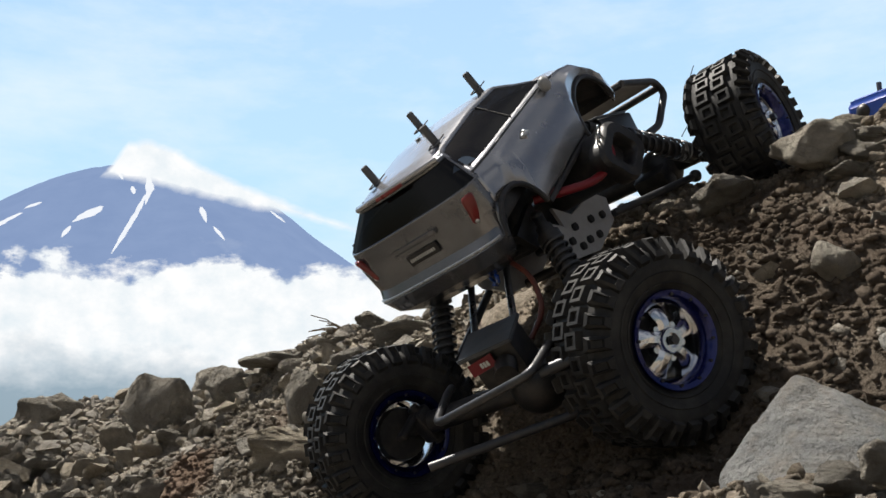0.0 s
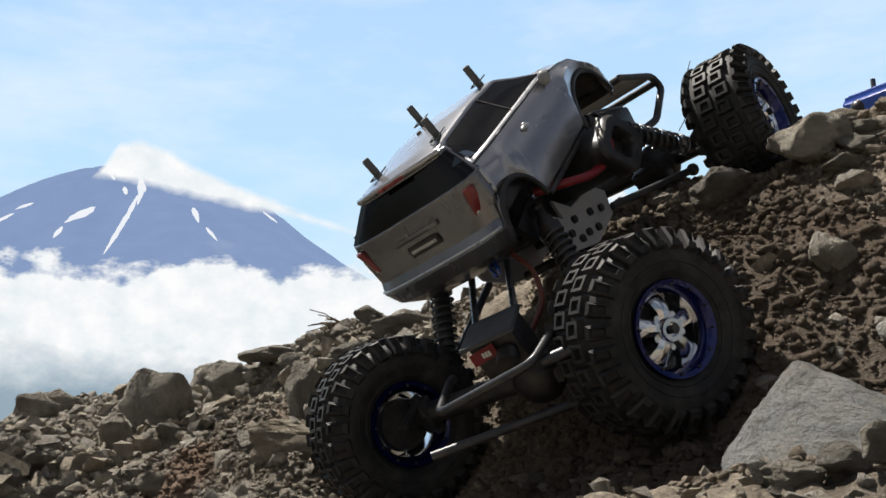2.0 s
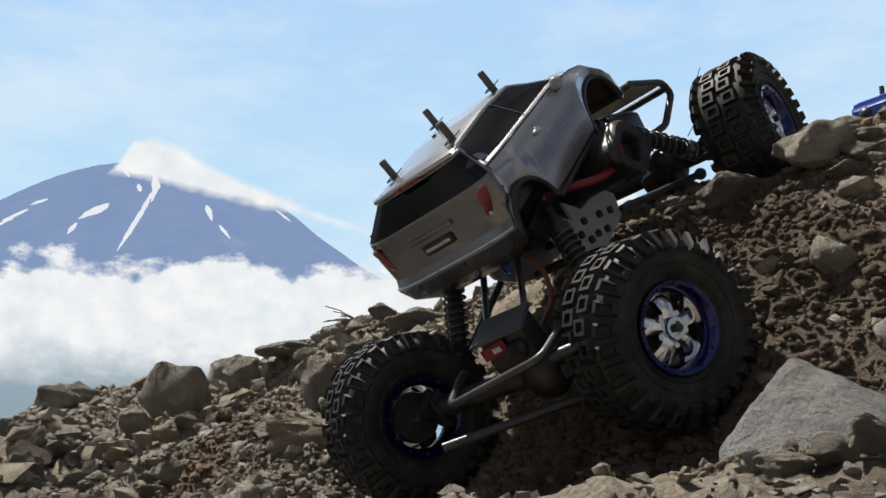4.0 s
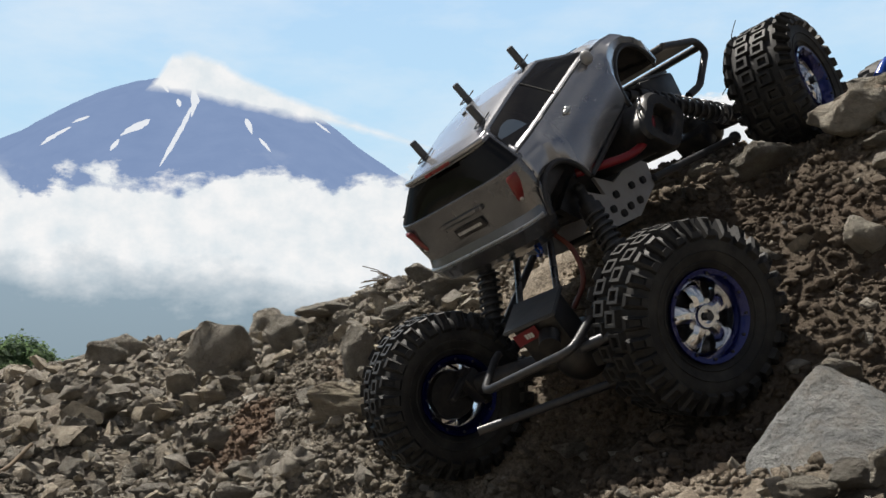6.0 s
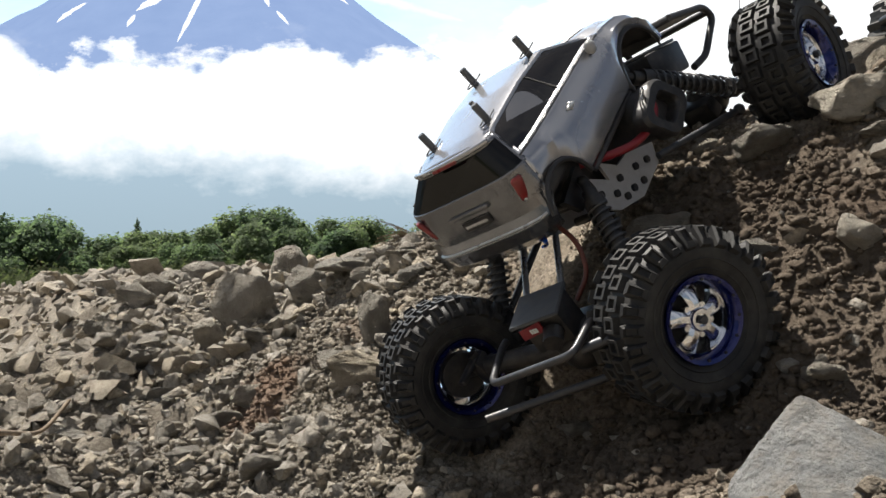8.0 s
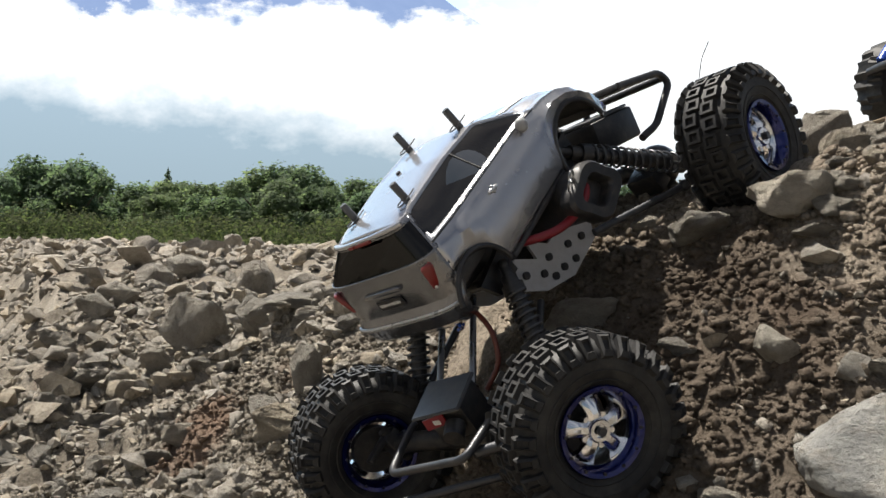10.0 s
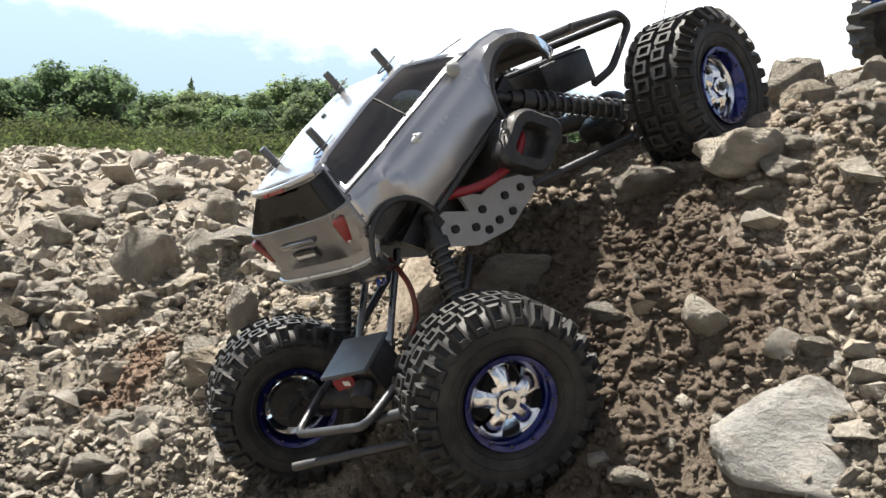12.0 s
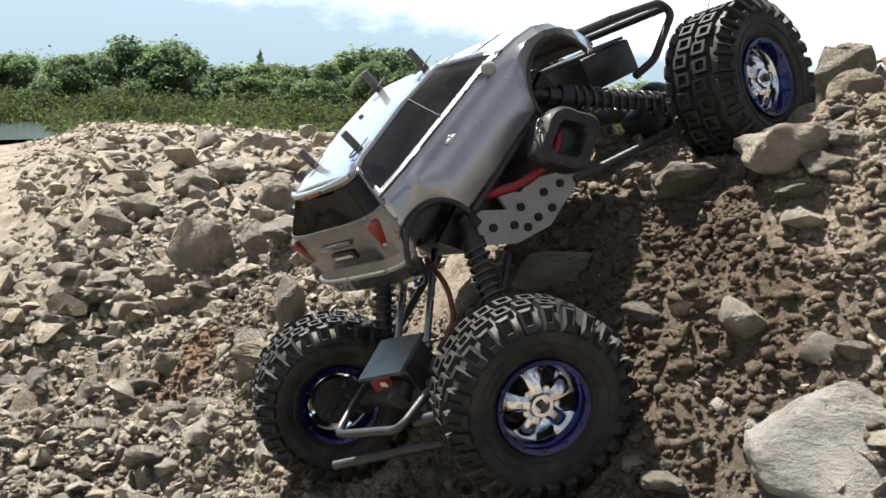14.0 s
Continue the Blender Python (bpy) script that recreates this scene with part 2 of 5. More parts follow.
def add_rod(bm, a, b, r, r2=None, n=14):
    a, b = Vector(a), Vector(b)
    d = b - a
    turn = d.to_track_quat("Z", "Y").to_matrix().to_4x4()
    bmesh.ops.create_cone(bm, cap_ends=True, segments=n, radius1=r, radius2=r if r2 is None else r2, depth=d.length,
                          matrix=Matrix.Translation((a + b) / 2) @ turn)
    return bm


def lathe(bm, profile, n=48, closed=False):
    """Turns (radius, height along y) round the y axis."""
    rings = []
    for i in range(n):
        a = 2 * math.pi * i / n
        rings.append([bm.verts.new((r * math.cos(a), y, r * math.sin(a))) for r, y in profile])
    m = len(profile)
    for i in range(n):
        p, q = rings[i], rings[(i + 1) % n]
        for j in range(m if closed else m - 1):
            k = (j + 1) % m
            bm.faces.new((p[j], p[k], q[k], q[j]))
    return bm


def rounded(points, rad, steps=5):
    """A polyline with its corners rounded."""
    pts = [Vector(p) for p in points]
    out = [pts[0]]
    for a, b, c in zip(pts, pts[1:], pts[2:]):
        u, v = (a - b), (c - b)
        r = min(rad, u.length * 0.45, v.length * 0.45)
        p, q = b + u.normalized() * r, b + v.normalized() * r
        for i in range(steps + 1):
            t = i / steps
            out.append(p.lerp(b, t).lerp(b.lerp(q, t), t))
    return out + [pts[-1]]


def sweep(bm, points, r, n=10, taper=None):
    pts = [Vector(p) for p in points]
    rings, side = [], None
    for i, p in enumerate(pts):
        d = (pts[min(i + 1, len(pts) - 1)] - pts[max(i - 1, 0)]).normalized()
        side = d.orthogonal().normalized() if side is None else (side - d * side.dot(d)).normalized()
        other = d.cross(side)
        rr = r * (taper(i / (len(pts) - 1)) if taper else 1)
        rings.append([bm.verts.new(p + (side * math.cos(2 * math.pi * k / n) + other * math.sin(2 * math.pi * k / n)) * rr) for k in range(n)])
    for a, b in zip(rings, rings[1:]):
        for k in range(n):
            bm.faces.new((a[k], a[(k + 1) % n], b[(k + 1) % n], b[k]))
    bm.faces.new(rings[0][::-1])
    bm.faces.new(rings[-1])
    return bm


def prism(bm, outline, y0, y1):
    """An outline in x, z drawn out along y."""
    a = [bm.verts.new((x, y0, z)) for x, z in outline]
    b = [bm.verts.new((x, y1, z)) for x, z in outline]
    bm.faces.new(a)
    bm.faces.new(b[::-1])
    for i in range(len(a)):
        j = (i + 1) % len(a)
        bm.faces.new((a[j], a[i], b[i], b[j]))
    bmesh.ops.recalc_face_normals(bm, faces=bm.faces)
    return bm


# ---- ground ----
def lattice(x, y, seed):
    h = np.sin(x * 127.1 + y * 311.7 + seed * 74.7) * 43758.5453
    return h - np.floor(h)


def soft_noise(x, y, seed):
    xi, yi = np.floor(x), np.floor(y)
    u, v = x - xi, y - yi
    u, v = u * u * (3 - 2 * u), v * v * (3 - 2 * v)
    a, b = lattice(xi, yi, seed), lattice(xi + 1, yi, seed)
    c, d = lattice(xi, yi + 1, seed), lattice(xi + 1, yi + 1, seed)
    return (a + (b - a) * u + (c - a) * v + (a - b - c + d) * u * v) * 2 - 1


def lumps(x, y, scale, seed):
    """Round clods, about one in each cell."""
    x, y = x * scale, y * scale
    xi, yi = np.floor(x), np.floor(y)
    best = np.full(np.shape(x), 9.0)
    for i in (-1, 0, 1):
        for j in (-1, 0, 1):
            cx, cy = xi + i, yi + j
            d = np.hypot(x - cx - lattice(cx, cy, seed), y - cy - lattice(cx, cy, seed + 9))
            best = np.minimum(best, d + 0.35 * lattice(cx, cy, seed + 5))
    return np.sqrt(np.clip(1.0 - (best / 0.8) ** 2, 0, 1))


def height(x, y):
    """The bank: s runs up the slope, p along its crest to the left."""
    x, y = np.asarray(x, float), np.asarray(y, float)
    s, p = 0.72 * x + 0.70 * y, -0.70 * x + 0.72 * y
    crest = np.interp(p, [-1.0, 0.1, 0.34, 0.55, 0.7, 0.85, 1.3, 2.5, 8.0], [0.33, 0.305, 0.262, 0.195, 0.155, 0.122, 0.098, 0.105, 0.11])
    foot = np.interp(p, [-1.0, 0.1, 0.25, 0.5, 1.0], [0.02, 0.0, -0.022, -0.075, -0.065])
    foot = foot + np.clip(s - 0.52, -0.5, 0.1) * 0.13
    lo = np.interp(p, [0.0, 0.35, 0.8, 1.4], [0.65, 0.645, 0.63, 0.60])
    hi = np.interp(p, [0.0, 0.35, 0.8, 1.4], [0.98, 0.985, 1.06, 1.12])
    k = np.clip((s - lo) / (hi - lo), 0, 1)
    k = k + 0.12 * np.sin(k * math.pi * 2) * -0.6
    z = foot + (crest - foot) * k
    z = z + np.clip(s - hi, 0, 1.2) * np.interp(p, [-0.5, 0.2, 0.45, 0.75, 1.2], [0.13, 0.13, 0.12, 0.02, 0.03])
    z = z - 0.045 * np.exp(-(((s - 0.74) / 0.055) ** 2 + ((p - 0.36) / 0.10) ** 2))
    z = z - 0.05 * np.exp(-(((s - 0.57) / 0.12) ** 2 + ((p - 0.37) / 0.12) ** 2))
    near = np.exp(-(np.hypot(x - 0.3, y - 0.8) / 6.0) ** 2)
    z = z * np.interp(np.hypot(x, y), [0, 6, 25], [1, 1, 0.6])
    z = z + near * (0.016 * soft_noise(x * 7, y * 7, 1) + 0.010 * soft_noise(x * 17, y * 17, 2) + 0.005 * soft_noise(x * 42, y * 42, 3) + 0.0022 * soft_noise(x * 110, y * 110, 4) + 0.007 * lumps(x, y, 26, 6) + 0.005 * lumps(x, y, 58, 7) - 0.004)
    heap = np.clip((p - 0.52) / 0.25, 0, 1) * near
    z = z + heap * (0.022 * soft_noise(x * 4.3, y * 4.3, 11) + 0.016 * soft_noise(x * 11, y * 11, 12) + 0.022 * lumps(x, y, 13, 13) - 0.014)
    turn, dist = np.degrees(np.arctan2(0.19 - x, y)), np.hypot(x, y)
    edge = np.clip((turn - 12.0) / 5.0, 0, 1) * np.clip((dist - 1.5) / 0.8, 0, 1) * (y > 0)
    z = z - edge * 0.32 - np.interp(dist, [12, 45], [0, 0.7]) - edge * np.interp(dist, [6, 30], [0, 0.25])
    return z + (1 - near) * 0.05 * soft_noise(x * 0.6, y * 0.6, 5)


def spread(lo, hi, step, reach, growth):
    mid = list(np.arange(lo, hi, step))
    d = step
    a, b = lo, mid[-1]
    left, right = [], []
    while b < reach or a > -reach:
        d *= growth
        a, b = a - d, b + d
        left.append(a)
        right.append(b)
    return np.array(left[::-1] + mid + right)


def build_ground():
    xs, ys = spread(-0.45, 1.1, 0.0068, 4700, 1.16), spread(0.2, 1.7, 0.0068, 4700, 1.12)
    gx, gy = np.meshgrid(xs, ys)
    gz = height(gx, gy)
    nx, ny = len(xs), len(ys)
    me = bpy.data.meshes.new("ground")
    i = np.arange(nx * ny).reshape(ny, nx)
    quads = np.stack([i[:-1, :-1], i[:-1, 1:], i[1:, 1:], i[1:, :-1]], -1).reshape(-1, 4)
    me.from_pydata(np.stack([gx, gy, gz], -1).reshape(-1, 3), [], quads)
    me.polygons.foreach_set("use_smooth", np.ones(len(quads), bool))
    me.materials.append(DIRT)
    tagged(new("ground", me), "brown loose dirt bank of a rubble heap on a plain", "ground", kind="structure")


build_ground()


# ---- stones ----
def stone_bmesh(rng, points=16, cuts=1, rough=0.05, box=0.55):
    """An angular stone about one unit across: a hull of points, chipped and roughened."""
    bm = bmesh.new()
    for _ in range(points):
        v = Vector((rng.gauss(0, 1), rng.gauss(0, 1), rng.gauss(0, 1))).normalized()
        m = max(abs(c) for c in v)
        v = v.lerp(v / m, box) * rng.uniform(0.40, 0.5)
        bm.verts.new(v)
    bmesh.ops.convex_hull(bm, input=bm.verts)
    bmesh.ops.delete(bm, geom=[v for v in bm.verts if not v.link_faces], context="VERTS")
    if cuts:
        bmesh.ops.dissolve_limit(bm, angle_limit=radians(14), verts=bm.verts, edges=bm.edges)
        bmesh.ops.bevel(bm, geom=list(bm.edges), offset=0.035, segments=2, affect="EDGES", profile=0.6)
        bmesh.ops.triangulate(bm, faces=bm.faces)
        for _ in range(cuts):
            bmesh.ops.subdivide_edges(bm, edges=[e for e in bm.edges if e.calc_length() > 0.09], cuts=1, use_grid_fill=True)
            bmesh.ops.triangulate(bm, faces=bm.faces)
        shift = Vector((rng.uniform(0, 99), rng.uniform(0, 99), 0))
        bm.normal_update()
        for v in bm.verts:
            f = noise.fractal(v.co * 2.6 + shift, 0.75, 2.2, 6) + 0.45 * abs(noise.noise(v.co * 8.0 + shift))
            v.co += v.normal * f * rough
    return bm


def stone_mesh(name, seed, material, **kw):
    bm = stone_bmesh(random.Random(seed), **kw)
    me = bpy.data.meshes.new(name)
    bm.normal_update()
    bm.to_mesh(me)
    bm.free()
    for p in me.polygons:
        p.use_smooth = True
    me.set_sharp_from_angle(angle=radians(48))
    me.materials.append(material)
    return me


ROCKS = [stone_mesh("rock", 100 + i, ROCK, points=11 + i % 6, cuts=2, rough=0.085, box=0.3 + 0.05 * (i % 8)) for i in range(16)]


def rock(x, y, z, size, turn, mesh, label="tan-grey weathered angular rock lying in the dirt bank", group="rocks of the bank"):
    ob = new("rock", ROCKS[mesh % len(ROCKS)])
    ob.matrix_world = pose(x, y, z, *turn) @ Matrix.Diagonal((*size, 1))
    return tagged(ob, label, "rock", group)


# ---- the crawler: x ahead, y to its left, z up; its origin lies between the tips of the roof posts ----
# hubs: rear right, rear left, front right, front left
WHEEL_SPOTS = [(-0.138, -0.130, -0.188), (-0.154, 0.092, -0.166), (0.198, -0.131, -0.212), (0.200, 0.100, -0.200)]


def truck_pose():
    ahead, left, up = Vector((0.5258, 0.4829, 0.7002)), Vector((-0.4744, 0.8498, -0.2299)), Vector((-0.7061, -0.2113, 0.6759))
    m = Matrix((ahead, left, up)).transposed().to_4x4()
    m.translation = (0.2086, 0.8018, 0.2868)
    return m


def rear_edge(z):
    """x of the tail at the middle and half its width, at a height."""
    x = np.interp(z, [-0.112, -0.100, -0.088, -0.080, -0.060, -0.044, -0.020], [-0.092, -0.104, -0.106, -0.099, -0.098, -0.095, -0.076])
    w = np.interp(z, [-0.112, -0.100, -0.088, -0.080, -0.060, -0.044, -0.020], [0.053, 0.066, 0.072, 0.073, 0.0745, 0.073, 0.047])
    return float(x), float(w)


ARCH_R, ARCH_F, ARCH = (-0.073, -0.102), (0.107, -0.108), 0.0345


def bottom(x):
    """The lower edge of the side, with the two wheel arches in it."""
    z = -0.101 if -0.09 < x < 0.147 else -0.112 if x > 0 else -0.108
    for (cx, cz), r in ((ARCH_R, ARCH), (ARCH_F, ARCH + 0.004)):
        if abs(x - cx) < r:
            z = max(z, cz + math.sqrt(r * r - (x - cx) ** 2))
    return z


def section(x):
    """Half a cross-section from the middle of the roof down the side: (y, z) pairs."""
    belt = float(np.interp(x, [-0.10, 0.06, 0.10, 0.12, 0.138, 0.152, 0.162], [-0.0405, -0.0455, -0.051, -0.057, -0.068, -0.086, -0.106]))
    top = float(np.interp(x, [-0.077, -0.06, 0.0, 0.046, 0.058, 0.083, 0.10, 0.12, 0.138, 0.152, 0.162], [-0.0195, -0.0175, -0.0165, -0.020, -0.027, -0.0425, -0.0455, -0.051, -0.062, -0.081, -0.103]))
    wide = float(np.interp(x, [-0.10, -0.06, 0.0, 0.08, 0.12, 0.148, 0.162], [0.074, 0.079, 0.08, 0.081, 0.081, 0.078, 0.07]))
    roof = float(np.interp(x, [-0.077, 0.046, 0.066, 0.088, 0.12, 0.162], [0.045, 0.048, 0.054, 0.066, 0.064, 0.055]))
    cabin = x < 0.0815
    edge = top - 0.004
    low = bottom(x)
    rows = [(0, top), (roof * 0.5, top - 0.0003), (roof * 0.88, top - 0.001), (roof, top - 0.002 if cabin else edge)]
    if cabin:
        rows += [(roof + 0.002, top - 0.0042), (wide - 0.0075, belt + 0.0028)]
    else:
        rows += [(roof + (wide - roof) * 0.35, edge + (belt - edge) * 0.3), (roof + (wide - roof) * 0.7, edge + (belt - edge) * 0.6)]
    mid = min(belt - 0.006, max(-0.075, low + 0.012))
    rows += [(wide - 0.0052, belt), (wide - 0.0012, belt - 0.006), (wide + 0.002, (belt - 0.006) * 0.5 + mid * 0.5 if low > -0.1 else min(-0.07, belt - 0.004)), (wide - 0.001, low + 0.004 if low + 0.004 < belt - 0.01 else low), (wide - 0.003, low)]
    return rows


def build_body(truck):
    xs = list(np.arange(-0.077, 0.1615, 0.004)) + [0.162]
    bm, panes = bmesh.new(), []
    grid = []
    for x in xs:
        rows = section(x)
        ring = [(x, y, z) for y, z in rows]
        # the rear edge leans back with the tail
        if x < -0.053:
            k = (-0.053 - x) / 0.024
            ring = [(px + k * (rear_edge(z)[0] + 0.014 + 0.077) * (1 if i > 3 else 0.3), py + k * ((rear_edge(z)[1] - py) if i > 3 else 0), z) for i, (px, py, z) in enumerate(ring)]
        grid.append(ring)
    n = len(grid[0])
    for sgn in (1, -1):
        vs = [[bm.verts.new((x, y * sgn, z)) for x, y, z in ring] for ring in grid]
        for i in range(len(xs) - 1):
            for j in range(n - 1):
                if j == 4 and -0.0765 < xs[i] < 0.0735:
                    continue
                if j in (0, 1) and 0.052 < xs[i] < 0.080:
                    continue
                q = (vs[i][j], vs[i + 1][j], vs[i + 1][j + 1], vs[i][j + 1])
                bm.faces.new(q if sgn > 0 else q[::-1])
    bmesh.ops.remove_doubles(bm, verts=bm.verts, dist=0.00005)
    body = part("body", bm, PAINT, truck, "dusty silver-grey metallic painted shell of a small hatchback", smooth=32)
    body.modifiers.new("thick", "SOLIDIFY").thickness = 0.0016
    body.modifiers["thick"].offset = -1
    body.data.materials.append(BLACK)
    body.modifiers["thick"].material_offset = 1
    # side windows, two on each side with a post between
    for sgn in (1, -1):
        for lo, hi in ((-0.0775, 0.008), (0.0065, 0.0775)):
            bm = bmesh.new()
            rows = [i for i, x in enumerate(xs) if lo <= x <= hi]
            vs = []
            for i in rows:
                a, b = Vector(grid[i][4]), Vector(grid[i][5])
                along = math.sin(math.pi * (i - rows[0]) / (len(rows) - 1))
                # slightly domed panes
                pane = [a.lerp(b, t / 6) + Vector((0, 0.55, 0.83)) * (0.0011 * math.sin(math.pi * t / 6) * (0.6 + 0.4 * along) - 0.0004) for t in range(7)]
                vs.append([bm.verts.new((p.x, p.y * sgn, p.z)) for p in pane])
            for a, b in zip(vs, vs[1:]):
                for j in range(6):
                    bm.faces.new((a[j], b[j], b[j + 1], a[j + 1]))
            part("side_window", bm, WINDOW, body, "smoked side window", smooth=60)
        bm = bmesh.new()
        i = min(range(len(xs)), key=lambda k: abs(xs[k] - 0.007))
        sweep(bm, [(grid[i][4][0], grid[i][4][1] * sgn, grid[i][4][2]), (grid[i][5][0] - 0.004, grid[i][5][1] * sgn, grid[i][5][2])], 0.0009, 6)
        part("window_post", bm, RUBBER, body)
        # belt line
        bm = bmesh.new()
        sweep(bm, [(r[6][0], (r[6][1] + 0.0004) * sgn, r[6][2]) for r in grid if r[6][0] < 0.085], 0.0009, 6)
        part("belt_trim", bm, STEEL, body, "thin dark metal belt trim", smooth=60)
        # black lip round the arches
        for (cx, cz), r in ((ARCH_R, ARCH), (ARCH_F, ARCH + 0.004)):
            bm = bmesh.new()
            sweep(bm, [(cx + r * math.cos(a), 0.0785 * sgn, cz + r * math.sin(a)) for a in np.linspace(0.05, math.pi - 0.05 if cx > 0 else 2.7 if sgn < 0 else 1.7, 24)], 0.0022, 8)
            part("arch_trim", bm, BLACK, body, "black wheel-arch trim")
        bm = bmesh.new()
        add_box(bm, (0.1, 0.003, 0.004), pose(0.014, 0.0785 * sgn, -0.1025, 0, 0, 0), 0.001)
        part("sill", bm, BLACK, body)
        # door handle and mirror
        bm = bmesh.new()
        bmesh.ops.create_uvsphere(bm, u_segments=14, v_segments=8, radius=1, matrix=pose(-0.0085, 0.0805 * sgn, -0.0556, 0, 8, 0) @ Matrix.Diagonal((0.0066, 0.0024, 0.0022, 1)))
        add_box(bm, (0.003, 0.003, 0.007), pose(-0.0085, 0.0805 * sgn, -0.0556, 0, 8, 0), 0.001)
        part("door_handle", bm, SILVER, body, "bright door handle", smooth=40)
        bm = bmesh.new()
        bmesh.ops.create_uvsphere(bm, u_segments=16, v_segments=10, radius=1, matrix=pose(0.0575, 0.0825 * sgn, -0.046, 0, 0, 0) @ Matrix.Diagonal((0.006, 0.0052, 0.0062, 1)))
        add_rod(bm, (0.0585, 0.076 * sgn, -0.053), (0.0575, 0.081 * sgn, -0.048), 0.0022)
        part("wing_mirror", bm, plain("mirror_grey", (0.33, 0.33, 0.33), 0.4, grain=0.1, dust=0.2), body, "grey round wing mirror", smooth=50)
    # windscreen
    bm = bmesh.new()
    rows = [i for i, x in enumerate(xs) if 0.050 < x < 0.085]
    vs = [[bm.verts.new((grid[i][0][0], y, grid[i][0][2] - 0.0006)) for y in (-grid[i][2][1], 0, grid[i][2][1])] for i in rows]
    for a, b in zip(vs, vs[1:]):
        bm.faces.new((a[0], b[0], b[1], a[1]))
        bm.faces.new((a[1], b[1], b[2], a[2]))
    part("windscreen", bm, WINDOW, body, "smoked windscreen", smooth=60)
    # tail with its window opening
    zs = [-0.112, -0.106, -0.100, -0.094, -0.088, -0.084, -0.080, -0.07, -0.06, -0.052, -0.0465, -0.0445, -0.034, -0.024, -0.020]
    us = np.linspace(-1, 1, 29)

    def tail(u, z, out=0.0):
        x, w = rear_edge(z)
        return (x + 0.016 * abs(u) ** 3.5 - out, w * math.sin(u * math.pi / 2 * 0.97) / math.sin(math.pi / 2 * 0.97), z)

    bm = bmesh.new()
    vs = [[bm.verts.new(tail(u, z)) for u in us] for z in zs]
    for i in range(len(zs) - 1):
        for j in range(len(us) - 1):
            if -0.0445 < (zs[i] + zs[i + 1]) / 2 < -0.023 and abs(us[j] + us[j + 1]) / 2 < 0.95:
                continue
            bm.faces.new((vs[i][j], vs[i + 1][j], vs[i + 1][j + 1], vs[i][j + 1]))
    rear = part("tailgate", bm, DUSTY_DARKENED, body, "silver tailgate and bumper", smooth=32)
    rear.modifiers.new("thick", "SOLIDIFY").thickness = 0.0016
    rear.modifiers["thick"].offset = -1
    rear.data.materials.append(BLACK)
    rear.modifiers["thick"].material_offset = 1
    bm = bmesh.new()
    vs = [[bm.verts.new(tail(u, z, -0.0008)) for u in us] for z in (-0.045, -0.034, -0.0215)]
    for a, b in zip(vs, vs[1:]):
        for j in range(len(a) - 1):
            bm.faces.new((a[j], a[j + 1], b[j + 1], b[j]))
    part("rear_window", bm, SMOKED, body, "smoked rear window", smooth=60)
    # roof lip over the rear window
    bm = bmesh.new()
    lip = [(-0.0805 + 0.009 * abs(u) ** 3, 0.047 * u, -0.0195 - 0.002 * abs(u) ** 3) for u in np.linspace(-1, 1, 21)]
    sweep(bm, lip, 0.0026, 8)
    part("roof_lip", bm, PAINT, body, smooth=60)
    bm = bmesh.new()
    add_box(bm, (0.002, 0.03, 0.0028), pose(-0.0832, 0, -0.0205, 0, 20, 0), 0.0006)
    part("brake_light", bm, RED, body, "narrow red brake light")
    for sgn in (1, -1):
        bm = bmesh.new()
        x, w = rear_edge(-0.06)
        m = pose(x + 0.0045, 0.0612 * sgn, -0.0598, 0, -3, -38 * sgn)
        add_box(bm, (0.0056, 0.0105, 0.0215), m, 0.0026, 3)
        for v in bm.verts:
            v.co.y += (v.co.z + 0.0605) * 0.22 * sgn
        light = part("tail_light", bm, RED, body, "dull red tail light", smooth=40)
        bm = bmesh.new()
        bmesh.ops.create_uvsphere(bm, u_segments=12, v_segments=8, radius=0.0022, matrix=pose(x + 0.0028, 0.0585 * sgn, -0.0685))
        part("lens", bm, SILVER, light)
    # grip over a dark plate with plain bars
    bm = bmesh.new()
    add_box(bm, (0.003, 0.05, 0.0045), pose(-0.0992, 0, -0.0585), 0.0014)
    part("tailgate_grip", bm, DUSTY_DARKENED, body, smooth=40)
    bm = bmesh.new()
    add_box(bm, (0.0018, 0.033, 0.0085), pose(-0.0998, -0.001, -0.069), 0.0006)
    badge = part("badge_plate", bm, BLACK, body, "black plate with unreadable pale lettering")
    bm = bmesh.new()
    rng = random.Random(5)
    y = 0.0125
    while y > -0.0145:
        w = rng.uniform(0.0009, 0.0014)
        add_box(bm, (0.0004, w, 0.0026), pose(-0.1008, y, -0.069))
        y -= w + 0.0011
    part("lettering", bm, WHITE, badge)
    bm = bmesh.new()
    sweep(bm, [tail(u, -0.086, 0.0006) for u in np.linspace(-0.8, 0.8, 19)], 0.0012, 6)
    part("bumper_crease", bm, SILVER, body)
    # nose panel closes the front
    bm = bmesh.new()
    ring = [(x, y, z) for x, y, z in grid[-1]]
    vs = [bm.verts.new(p) for p in ring] + [bm.verts.new((x, -y, z)) for x, y, z in ring[:0:-1]]
    bm.faces.new(vs)
    part("nose", bm, BLACK, body, "black front panel")
    # dark stripes on the bonnet
    for y in (-0.034, 0.034):
        bm = bmesh.new()
        vs = [[bm.verts.new((x, y + d, section(x)[1][1] + 0.0006)) for d in (-0.006, 0.006)] for x in np.arange(0.092, 0.148, 0.008)]
        for a, b in zip(vs, vs[1:]):
            bm.faces.new((a[0], b[0], b[1], a[1]))
        part("bonnet_stripe", bm, WHITE, body, "white bonnet stripe", smooth=60)
    body.scale = (1.0, 0.93, 1.0)
    bm = bmesh.new()
